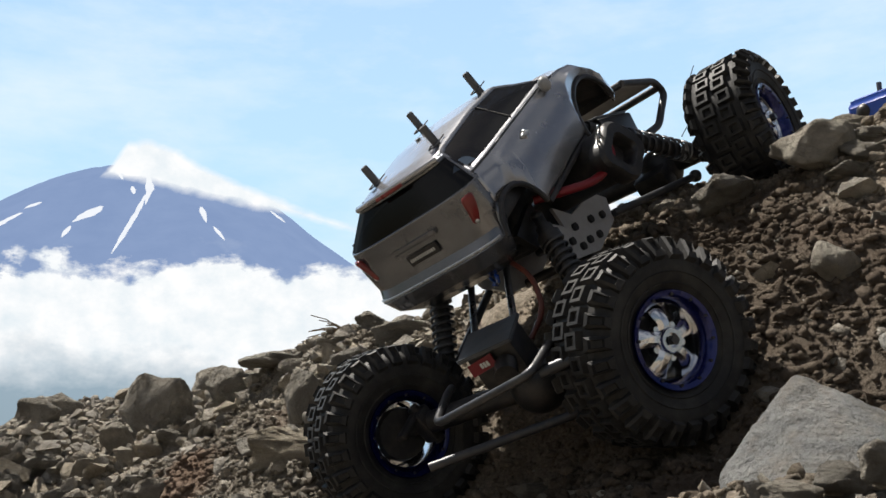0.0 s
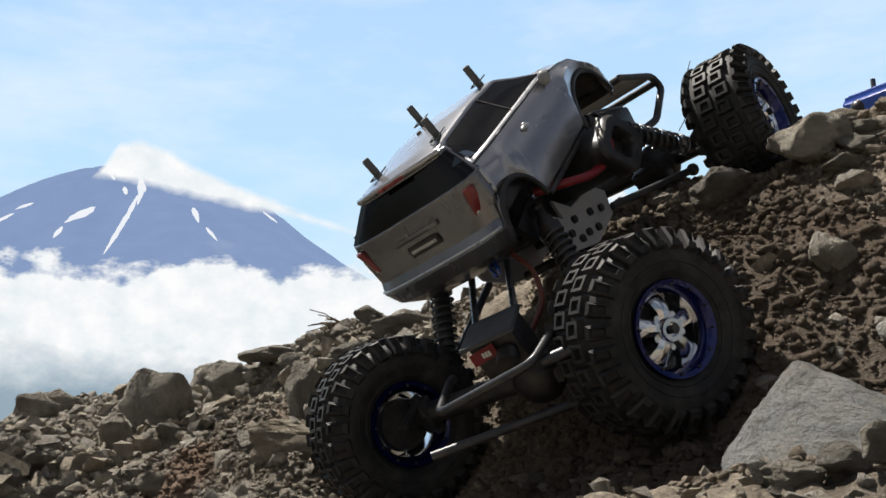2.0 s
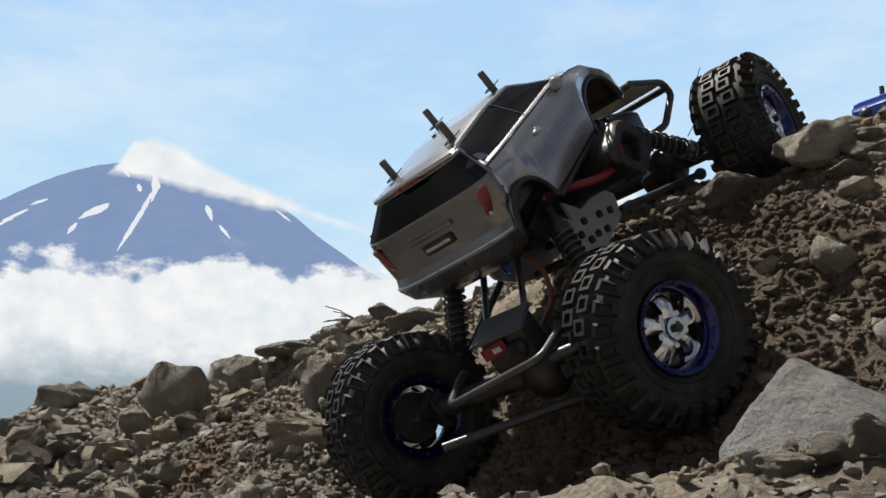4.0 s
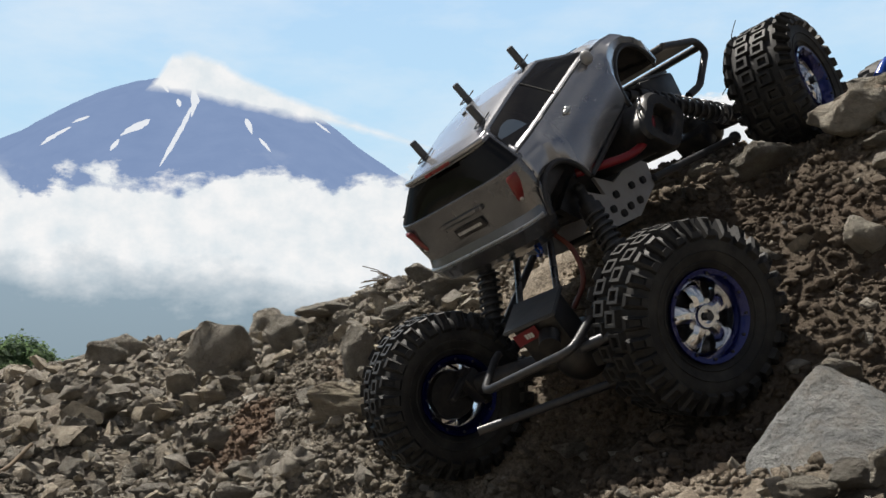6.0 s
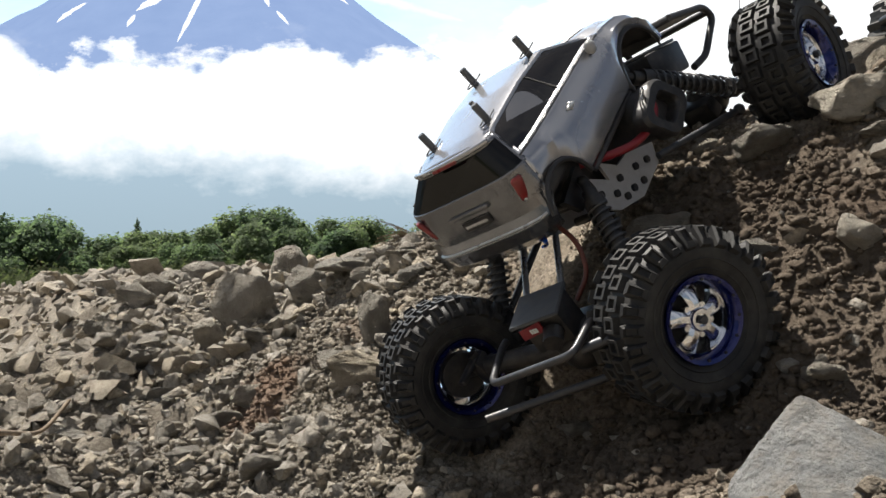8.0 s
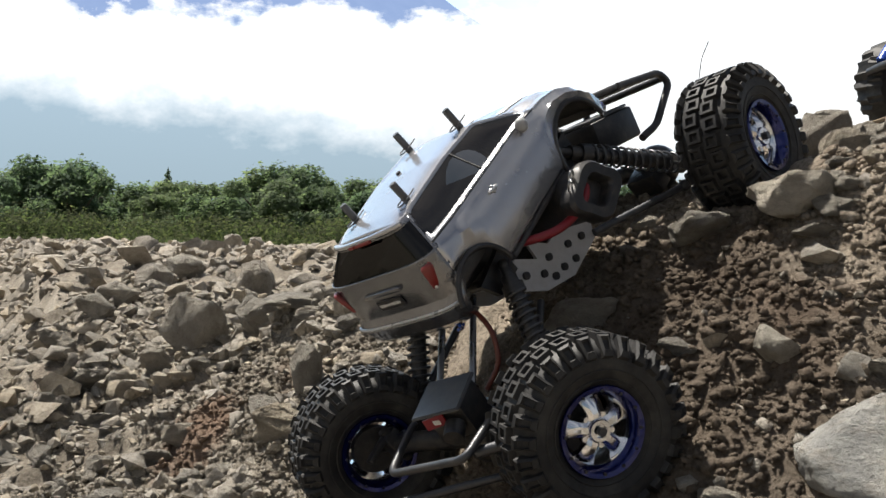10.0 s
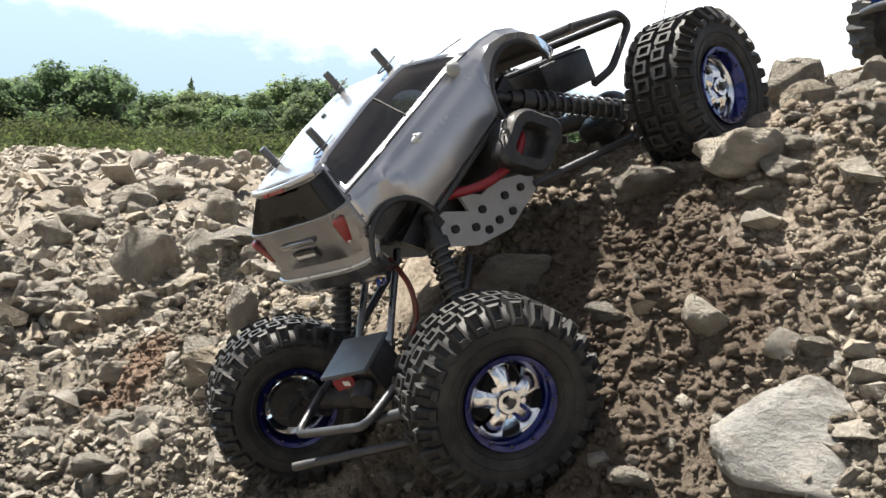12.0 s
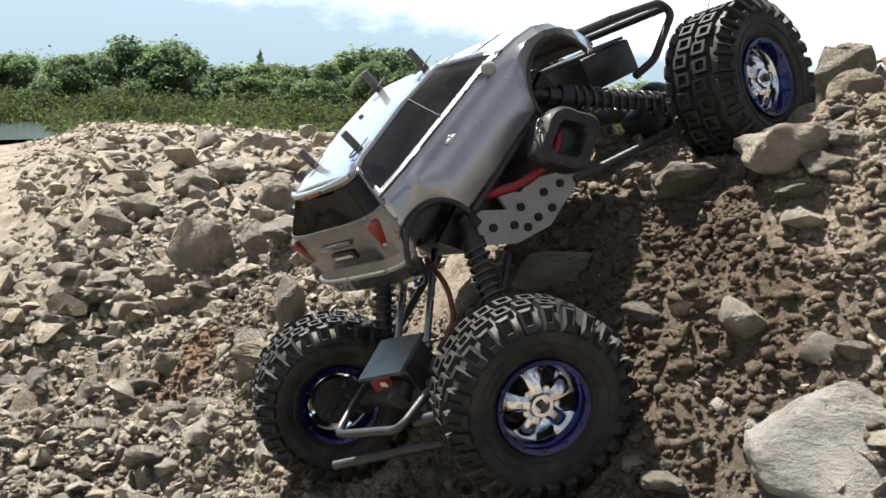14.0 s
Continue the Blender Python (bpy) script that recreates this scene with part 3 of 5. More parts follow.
    add_rod(bm, (0.002, 0.012, -0.0168), (0.002, 0.012, -0.0152), 0.0022, n=12)
    part("aerial_hole", bm, BLACK, truck, "small dark grommet in the roof", smooth=40)
    # roof posts with their clips
    for px in (-0.0452, 0.0452):
        for py in (-0.0337, 0.0337):
            bm = bmesh.new()
            add_rod(bm, (px, py, -0.03), (px, py, -0.0008), 0.0032, 0.0031, 16)
            bmesh.ops.bevel(bm, geom=[e for e in bm.edges if all(v.co.z > -0.002 for v in e.verts)], offset=0.0006, segments=2, affect="EDGES")
            post = part("roof_post", bm, LID, truck, "black plastic body post", smooth=40)
            bm = bmesh.new()
            sweep(bm, rounded([(px + 0.010, py - 0.003, -0.0165), (px - 0.008, py - 0.004, -0.0165), (px - 0.011, py, -0.0163), (px - 0.008, py + 0.004, -0.0165), (px + 0.005, py + 0.0035, -0.0163)], 0.003), 0.0006, 6)
            part("clip", bm, STEEL, post)
    return body


def tyre_lug(bm, put, la, lb, hgt):
    """A block with a hollow top; put(a, b, h) lays it on the tyre."""
    def ring(k, h):
        return [bm.verts.new(put(sa * la * k, sb * lb * k, h)) for sa, sb in ((-1, -1), (1, -1), (1, 1), (-1, 1))]

    rings = [ring(1.12, -0.001), ring(0.95, hgt), ring(0.58, hgt), ring(0.48, hgt * 0.25)]
    for p, q in zip(rings, rings[1:]):
        for i in range(4):
            bm.faces.new((p[i], p[(i + 1) % 4], q[(i + 1) % 4], q[i]))
    bm.faces.new(rings[-1])


def build_wheel(truck):
    """A wheel turning about y, its outer face towards -y."""
    wheel = new("wheel")
    wheel.parent = truck
    bm = bmesh.new()
    prof = [(0.0295, -0.021), (0.033, -0.0245), (0.041, -0.0285), (0.050, -0.030), (0.057, -0.0275), (0.0612, -0.021), (0.0627, -0.010), (0.063, 0.0),
            (0.0627, 0.010), (0.0612, 0.021), (0.057, 0.0275), (0.050, 0.030), (0.041, 0.0285), (0.033, 0.0245), (0.0295, 0.021)]
    lathe(bm, prof, 72)
    bmesh.ops.recalc_face_normals(bm, faces=bm.faces)
    tyre = part("tyre", bm, RUBBER, wheel, "dusty black crawler tyre", smooth=40)
    tyre.modifiers.new("thick", "SOLIDIFY").thickness = 0.002
    tyre.modifiers["thick"].offset = -1
    bm = bmesh.new()
    count = 27
    for row, y in enumerate((-0.0085, 0.0085)):
        for i in range(count):
            a0 = 2 * math.pi * (i + 0.5 * row) / count
            wob = 0.0012 * (1 if i % 2 else -1)
            tyre_lug(bm, lambda a, b, h, a0=a0, y=y, wob=wob: ((0.0627 + h) * math.cos(a0 + a / 0.063), y + wob + b, (0.0627 + h) * math.sin(a0 + a / 0.063)), 0.0055, 0.0066, 0.0042)
    for side in (-1, 1):
        for i in range(count):
            a0 = 2 * math.pi * (i + (0.25 if side < 0 else 0.75)) / count
            long = 0.0076 if i % 2 else 0.0062

            def put(a, b, h, a0=a0, side=side, long=long):
                t = (b / long + 1) / 2
                ang = 0.22 + 1.1 * t
                r = 0.0575 + (0.0062 + h) * math.cos(ang) - 0.0070 * t * t
                yy = 0.0195 + (0.0105 + h) * math.sin(ang)
                return (r * math.cos(a0 + a / 0.062), side * yy, r * math.sin(a0 + a / 0.062))

            tyre_lug(bm, put, 0.0046, long, 0.0036)
    bmesh.ops.recalc_face_normals(bm, faces=bm.faces)
    part("tread", bm, RUBBER, tyre, "blocky hollow-topped tread lugs", smooth=25)
    # fine ribs of the sidewall
    for side in (-1, 1):
        for r in (0.0365, 0.0435):
            bm = bmesh.new()
            sweep(bm, [(r * math.cos(a), side * (0.0268 if r < 0.04 else 0.0292), r * math.sin(a)) for a in np.linspace(0, 2 * math.pi, 61)], 0.0006, 5)
            part("sidewall_rib", bm, RUBBER, tyre)
    # anodised ring on both sides and the barrel between
    for side in (-1, 1):
        bm = bmesh.new()
        lathe(bm, [(0.0245, side * 0.0185), (0.0258, side * 0.0225), (0.0285, side * 0.0262), (0.0318, side * 0.0268), (0.0325, side * 0.0255), (0.0315, side * 0.0225), (0.029, side * 0.0205)], 56)
        bmesh.ops.recalc_face_normals(bm, faces=bm.faces)
        ring = part("bead_ring", bm, BLUE, wheel, "glossy dark blue bead ring", smooth=40)
        bm = bmesh.new()
        for i in range(12):
            a = 2 * math.pi * i / 12
            add_rod(bm, (0.0288 * math.cos(a), side * 0.024, 0.0288 * math.sin(a)), (0.0288 * math.cos(a), side * 0.0274, 0.0288 * math.sin(a)), 0.0011, n=6)
        part("screw", bm, BLACK, ring)
    bm = bmesh.new()
    lathe(bm, [(0.0285, -0.021), (0.0258, -0.018), (0.0250, -0.008), (0.0250, 0.008), (0.0258, 0.018), (0.0285, 0.021)], 48)
    part("barrel", bm, CHROME, wheel, "chrome wheel barrel", smooth=40)
    # spokes and hub
    bm = bmesh.new()
    for i in range(5):
        a = 2 * math.pi * i / 5
        m = Matrix.Rotation(a, 4, "Y")
        out = []
        for r, w, y in ((0.006, 0.0052, -0.0185), (0.012, 0.0048, -0.0195), (0.019, 0.0062, -0.0165), (0.0252, 0.0102, -0.0125)):
            out.append([bm.verts.new(m @ Vector((r, y + dy, dz))) for dz, dy in ((-w, 0.001), (-w * 0.45, -0.0016), (w * 0.45, -0.0016), (w, 0.001), (w, 0.0075), (-w, 0.0075))])
        for p, q in zip(out, out[1:]):
            for k in range(6):
                bm.faces.new((p[k], p[(k + 1) % 6], q[(k + 1) % 6], q[k]))
    bmesh.ops.recalc_face_normals(bm, faces=bm.faces)
    part("spokes", bm, CHROME, wheel, "chrome five-spoke centre", smooth=35)
    bm = bmesh.new()
    lathe(bm, [(0.0001, -0.0195), (0.0045, -0.0195), (0.005, -0.0225), (0.0075, -0.0225), (0.0088, -0.0205), (0.0092, -0.012), (0.0092, 0.004), (0.0001, 0.004)], 32)
    bmesh.ops.recalc_face_normals(bm, faces=bm.faces)
    part("hub", bm, CHROME, wheel, "chrome hub", smooth=35)
    for i in range(5):
        a = 2 * math.pi * (i + 0.5) / 5
        bm = add_rod(bmesh.new(), (0.0108 * math.cos(a), -0.018, 0.0108 * math.sin(a)), (0.0108 * math.cos(a), -0.012, 0.0108 * math.sin(a)), 0.0024, n=10)
        part("lug_nut", bm, CHROME, wheel, smooth=35)
    bm = bmesh.new()
    lathe(bm, [(0.0001, 0.0135), (0.019, 0.0135), (0.0205, 0.008), (0.0001, 0.008)], 24)
    bmesh.ops.recalc_face_normals(bm, faces=bm.faces)
    part("backing", bm, BLACK, wheel, "black hub backing", smooth=35)
    bm = bmesh.new()
    add_rod(bm, (0, -0.0215, 0), (0, -0.026, 0), 0.0032, n=6)
    part("axle_nut", bm, STEEL, wheel)
    return wheel


def copy_part(ob, parent, m):
    twin = copy_thing(ob, m)
    twin.parent = parent
    return twin


def build_shock(truck, top, low):
    """A coil-over damper between two points."""
    top, low = Vector(top), Vector(low)
    d = (low - top)
    length = d.length
    bm = bmesh.new()
    add_rod(bm, top, top + d * 0.82, 0.0066, n=20)
    add_rod(bm, top + d * 0.08, top + d * 0.16, 0.0092, n=20)
    add_rod(bm, top - d.normalized() * 0.008, top, 0.0045, n=14)
    bmesh.ops.create_uvsphere(bm, u_segments=12, v_segments=8, radius=0.0052, matrix=Matrix.Translation(top - d.normalized() * 0.01))
    shock = part("shock", bm, BLACK, truck, "black coil-over shock absorber", smooth=35)
    bm = bmesh.new()
    add_rod(bm, top + d * 0.5, low, 0.0016, n=10)
    part("piston", bm, ROD, shock, "bright piston rod", smooth=40)
    bm = bmesh.new()
    turn = d.to_track_quat("Z", "Y").to_matrix()
    turns = 12
    sweep(bm, [top + d * 0.16 + turn @ Vector((0.0088 * math.cos(a), 0.0088 * math.sin(a), length * 0.76 * a / (2 * math.pi * turns))) for a in np.linspace(0, 2 * math.pi * turns, turns * 14)], 0.0013, 6)
    part("spring", bm, STEEL, shock, "dark steel spring", smooth=60)
    bm = bmesh.new()
    add_rod(bm, low - d * 0.08, low - d * 0.03, 0.009, n=18)
    add_rod(bm, low - d * 0.03, low + d * 0.04, 0.0042, n=12)
    part("spring_seat", bm, BLACK, shock, smooth=35)


def build_axle(truck, right, left, steer, name, lean):
    """Housing, knuckles, links and wheels of one axle."""
    right, left = Vector(right), Vector(left)
    mid = (right + left) / 2
    d = (left - right).normalized()
    bm = bmesh.new()
    add_rod(bm, right + d * 0.036, left - d * 0.036, 0.0085, n=18)
    bmesh.ops.create_uvsphere(bm, u_segments=18, v_segments=12, radius=0.021, matrix=Matrix.Translation(mid - d * 0.022))
    add_box(bm, (0.03, 0.034, 0.022), Matrix.Translation(mid - d * 0.02 + Vector((lean * 0.016, 0, 0))), 0.004)
    axle = part(name, bm, BLACK, truck, "black plastic axle housing", smooth=35)
    for end, sgn in ((right, 1), (left, -1)):
        bm = bmesh.new()
        p = end + d * sgn * 0.03
        add_box(bm, (0.017, 0.013, 0.026), Matrix.Translation(p), 0.003)
        add_rod(bm, p + Vector((0, 0, 0.017)), p - Vector((0, 0, 0.017)), 0.0045)
        add_rod(bm, p, end + d * sgn * 0.008, 0.006)
        add_box(bm, (0.03, 0.008, 0.005), Matrix.Translation(p + Vector((-lean * 0.014, 0, 0.012))), 0.0015)
        part("knuckle", bm, BLACK, axle, smooth=35)
    return axle, mid


def build_truck():
    truck = tagged(new("rc_crawler"), "silver-grey hatchback-bodied radio-controlled rock crawler climbing the dirt bank", "model car")
    truck.matrix_world = truck_pose()
    build_body(truck)
    rr, rl = WHEEL_SPOTS[:2]
    fr, fl = WHEEL_SPOTS[2:]
    wheel = build_wheel(truck)
    # rear wheels are steered, front ones run straight
    rear_turn, front_turn = -25.0, 3.0
    rear_lean = -4.0
    wheel.matrix_local = pose(*rr, rear_lean, 0, rear_turn) @ Matrix.Rotation(radians(12), 4, "Y")
    copy_part(wheel, truck, pose(*rl, -rear_lean, 0, rear_turn + 180) @ Matrix.Rotation(radians(20), 4, "Y"))
    copy_part(wheel, truck, pose(*fr, 3, 0, front_turn) @ Matrix.Rotation(radians(33), 4, "Y"))
    copy_part(wheel, truck, pose(*fl, -3, 0, front_turn + 180) @ Matrix.Rotation(radians(47), 4, "Y"))
    rear, rmid = build_axle(truck, rr, rl, rear_turn, "rear_axle", 1)
    front, fmid = build_axle(truck, fr, fl, front_turn, "front_axle", -1)
    # servo on the rear axle under a flat lid, with a red label
    bm = bmesh.new()
    add_box(bm, (0.030, 0.036, 0.030), pose(-0.146, -0.034, -0.149, 0, 10, 12), 0.002)
    add_rod(bm, (-0.162, -0.045, -0.146), (-0.174, -0.049, -0.148), 0.008, n=18)
    servo = part("servo", bm, BLACK, truck, "black steering servo", smooth=35)
    bm = bmesh.new()
    corners = [Vector(c) for c in ((-0.172, -0.020, -0.125), (-0.132, -0.010, -0.127), (-0.122, -0.050, -0.133), (-0.162, -0.062, -0.130))]
    vs = [[bm.verts.new(c + Vector((0, 0, dz))) for c in corners] for dz in (0, -0.003)]
    bm.faces.new(vs[0])
    bm.faces.new(vs[1][::-1])
    for i in range(4):
        bm.faces.new((vs[0][i], vs[1][i], vs[1][(i + 1) % 4], vs[0][(i + 1) % 4]))
    bmesh.ops.recalc_face_normals(bm, faces=bm.faces)
    bmesh.ops.bevel(bm, geom=list(bm.edges), offset=0.0008, segments=2, affect="EDGES")
    part("servo_lid", bm, LID, servo, "flat dark grey plastic lid", smooth=35)
    bm = bmesh.new()
    add_box(bm, (0.0012, 0.020, 0.009), pose(-0.1645, -0.030, -0.1385, 0, 14, 14))
    label = part("label", bm, WIRE, servo, "small red label with unreadable pale print")
    bm = bmesh.new()
    for i in range(5):
        add_box(bm, (0.0006, 0.0018, 0.0038), pose(-0.1653, -0.0245 - i * 0.0028, -0.1385, 0, 14, 14))
    part("print", bm, WHITE, label)
    # bent tube guard of the rear axle
    bm = bmesh.new()
    sweep(bm, rounded([(-0.150, 0.020, -0.152), (-0.160, 0.016, -0.149), (-0.206, -0.001, -0.144), (-0.203, -0.090, -0.139), (-0.144, -0.086, -0.146)], 0.010), 0.0031, 10)
    part("rear_guard", bm, STEEL, truck, "bent dark tube guard", smooth=50)
    bm = bmesh.new()
    sweep(bm, [(-0.219, 0.018, -0.165), (-0.148, -0.100, -0.211)], 0.0034, 12)
    part("tie_rod", bm, STEEL, truck, "straight dark tie rod", smooth=50)
    bm = bmesh.new()
    sweep(bm, [(-0.190, -0.085, -0.148), (-0.168, -0.125, -0.160)], 0.0042, 12)
    part("drag_link", bm, STEEL, truck, smooth=50)
    # chassis plates with bolt heads
    for y in (-0.036, 0.036):
        bm = bmesh.new()
        prism(bm, [(-0.034, -0.116), (-0.008, -0.124), (0.010, -0.142), (0.013, -0.124), (0.030, -0.143), (0.075, -0.150), (0.088, -0.165), (0.076, -0.182), (0.030, -0.182), (-0.004, -0.166), (-0.028, -0.142)], y - 0.0015, y + 0.0015)
        plate = part("chassis_plate", bm, PLATE, truck, "pale grey chassis side plate", smooth=35)
        bm = bmesh.new()
        for x, z in ((-0.012, -0.140), (0.004, -0.154), (0.020, -0.150), (0.026, -0.168), (0.012, -0.165), (0.046, -0.160), (0.042, -0.174), (0.064, -0.168)):
            s = -1 if y < 0 else 1
            add_rod(bm, (x, y + s * 0.001, z), (x, y + s * 0.0042, z), 0.0034, n=12)
        part("bolt", bm, BLACK, plate, smooth=35)
    bm = bmesh.new()
    for x, z in ((-0.02, -0.13), (0.06, -0.17), (0.02, -0.175)):
        add_rod(bm, (x, -0.036, z), (x, 0.036, z), 0.004)
    add_box(bm, (0.10, 0.05, 0.03), pose(0.03, 0, -0.135, 0, 14, 0), 0.004)
    add_box(bm, (0.12, 0.06, 0.012), pose(0.0, 0, -0.105, 0, 5, 0), 0.003)
    part("chassis_tray", bm, BLACK, truck, "black chassis tray", smooth=35)
    # motor pod with its oval ring
    bm = bmesh.new()
    add_rod(bm, (0.053, -0.02, -0.123), (0.053, -0.086, -0.123), 0.022, n=28)
    motor = part("motor", bm, BLACK, truck, "black motor can", smooth=35)
    bm = bmesh.new()
    ring = [(0.056 + 0.033 * math.cos(a) * (1 + 0.10 * math.cos(4 * a)), -0.091, -0.125 + 0.0235 * math.sin(a) * (1 + 0.10 * math.cos(4 * a))) for a in np.linspace(0, 2 * math.pi, 41)]
    ring = [Matrix.Rotation(radians(22), 3, "Y") @ (Vector(p) - Vector((0.056, -0.091, -0.125))) + Vector((0.056, -0.091, -0.125)) for p in ring]
    rows = []
    for dy, a, b in ((0.006, 1.0, 0.5), (-0.004, 1.0, 0.5), (-0.007, 0.9, 0.58)):
        c = Vector((0.056, -0.091, -0.125))
        rows.append(([bm.verts.new(c + (p - c) * a + Vector((0, dy, 0))) for p in ring[:-1]], [bm.verts.new(c + (p - c) * b + Vector((0, dy, 0))) for p in ring[:-1]]))
    k = len(rows[0][0])
    for i in range(k):
        j = (i + 1) % k
        for (oa, ia), (ob2, ib) in zip(rows, rows[1:]):
            bm.faces.new((oa[i], oa[j], ob2[j], ob2[i]))
            bm.faces.new((ia[j], ia[i], ib[i], ib[j]))
        bm.faces.new((rows[-1][0][i], rows[-1][0][j], rows[-1][1][j], rows[-1][1][i]))
        bm.faces.new((rows[0][0][j], rows[0][0][i], rows[0][1][i], rows[0][1][j]))
    bmesh.ops.recalc_face_normals(bm, faces=bm.faces)
    part("motor_guard", bm, BLACK, motor, "matt black oval motor guard", smooth=40)
    for x, z, r in ((0.037, -0.102, 0.0052), (0.043, -0.098, 0.0045)):
        bm = bmesh.new()
        sweep(bm, [(x + r * math.cos(a), -0.096 - 0.003 * math.sin(a), z + r * math.sin(a)) for a in np.linspace(0, 2 * math.pi, 25)], 0.0008, 6)
        part("clip_ring", bm, ROD, motor, "bright body clip ring", smooth=60)
    bm = bmesh.new()
    sweep(bm, rounded([(-0.022, -0.052, -0.100), (-0.010, -0.074, -0.110), (0.008, -0.082, -0.120), (0.028, -0.085, -0.125), (0.047, -0.088, -0.124), (0.060, -0.087, -0.118), (0.064, -0.06, -0.124)], 0.012), 0.0036, 10)
    part("power_wire", bm, WIRE, truck, "thick red power wire", smooth=60)
    bm = bmesh.new()
    sweep(bm, rounded([(-0.068, -0.03, -0.112), (-0.082, -0.05, -0.130), (-0.100, -0.052, -0.150), (-0.118, -0.04, -0.158)], 0.02), 0.0021, 8)
    part("servo_wire", bm, BROWNWIRE, truck, "brown servo wire", smooth=60)
    bm = bmesh.new()
    sweep(bm, rounded([(-0.06, 0.0, -0.118), (-0.075, -0.015, -0.128), (-0.085, -0.02, -0.121)], 0.02), 0.0014, 8)
    sweep(bm, rounded([(-0.06, -0.01, -0.116), (-0.082, -0.022, -0.124), (-0.088, -0.03, -0.115)], 0.02), 0.0014, 8)
    part("thin_wire", bm, BLUEPAINT, truck, "thin blue wire", smooth=60)
    # links from the chassis to the axles
    for a, b, r in (((-0.02, -0.04, -0.163), (-0.122, -0.072, -0.186), 0.0032), ((-0.02, 0.04, -0.150), (-0.145, 0.06, -0.170), 0.0032), ((-0.05, -0.018, -0.118), (-0.122, -0.034, -0.150), 0.0028),
                    ((-0.05, 0.018, -0.116), (-0.126, 0.004, -0.150), 0.0028), ((0.075, -0.042, -0.176), (0.165, -0.078, -0.215), 0.0034), ((0.075, 0.042, -0.176), (0.165, 0.05, -0.212), 0.0034)):
        bm = bmesh.new()
        add_rod(bm, a, b, r, n=12)
        bmesh.ops.create_uvsphere(bm, u_segments=10, v_segments=8, radius=r * 1.7, matrix=Matrix.Translation(b))
        part("suspension_link", bm, ROD if r < 0.003 else STEEL, truck, "straight metal suspension link", smooth=50)
    build_shock(truck, (-0.040, -0.056, -0.116), (-0.098, -0.082, -0.186))
    build_shock(truck, (-0.050, 0.050, -0.112), (-0.126, 0.055, -0.176))
    build_shock(truck, (0.098, -0.058, -0.106), (0.176, -0.085, -0.200))
    build_shock(truck, (0.098, 0.058, -0.106), (0.176, 0.05, -0.195))
    for y in (-0.044, 0.044):
        for outline in ([(-0.06, -0.105), (-0.02, -0.10), (-0.02, -0.125), (-0.05, -0.125)], [(0.06, -0.105), (0.12, -0.095), (0.118, -0.118), (0.07, -0.13)]):
            part("shock_tower", prism(bmesh.new(), outline, y - 0.003, y + 0.003), BLACK, truck)
    # electronics box ahead of the shell and the bent front bumper
    bm = bmesh.new()
    add_box(bm, (0.064, 0.062, 0.030), pose(0.192, -0.004, -0.150, 0, 24, 0), 0.003)
    box = part("electronics_box", bm, BLACK, truck, "black box of electronics", smooth=35)
    bm = bmesh.new()
    add_box(bm, (0.060, 0.056, 0.003), pose(0.1985, -0.004, -0.1345, 0, 24, 0), 0.001)
    part("box_lid", bm, LID, box, "flat dark grey box lid", smooth=35)
    bm = bmesh.new()
    for y in (-0.056, 0.050):
        sweep(bm, rounded([(0.186, y, -0.165), (0.214, y, -0.172), (0.266, y, -0.162), (0.262, y, -0.146), (0.204, y, -0.116)], 0.008), 0.0036, 10)
    sweep(bm, [(0.264, -0.056, -0.154), (0.264, 0.050, -0.154)], 0.0036, 10)
    sweep(bm, [(0.206, -0.056, -0.117), (0.206, 0.050, -0.117)], 0.0036, 10)
    bumper = part("front_bumper", bm, BLACK, truck, "black bent-tube front bumper", smooth=50)
    bm = bmesh.new()
    add_box(bm, (0.060, 0.098, 0.0025), pose(0.234, -0.003, -0.131, 0, 31, 0), 0.001)
    part("bumper_panel", bm, BLACK, bumper)
    bm = bmesh.new()
    sweep(bm, rounded([(0.250, -0.05, -0.205), (0.272, -0.06, -0.200), (0.308, -0.06, -0.186), (0.325, -0.06, -0.180), (0.352, -0.06, -0.178)], 0.03, 8), 0.0005, 5)
    part("antenna", bm, BLACK, truck, "hair-thin antenna wire")
    # dark inner tub seen through the windows
    bm = bmesh.new()
    add_box(bm, (0.14, 0.13, 0.02), pose(-0.02, 0, -0.075), 0.004)
    part("inner_tub", bm, BLACK, truck, "dark inner tub", smooth=35)
    return truck


build_truck()


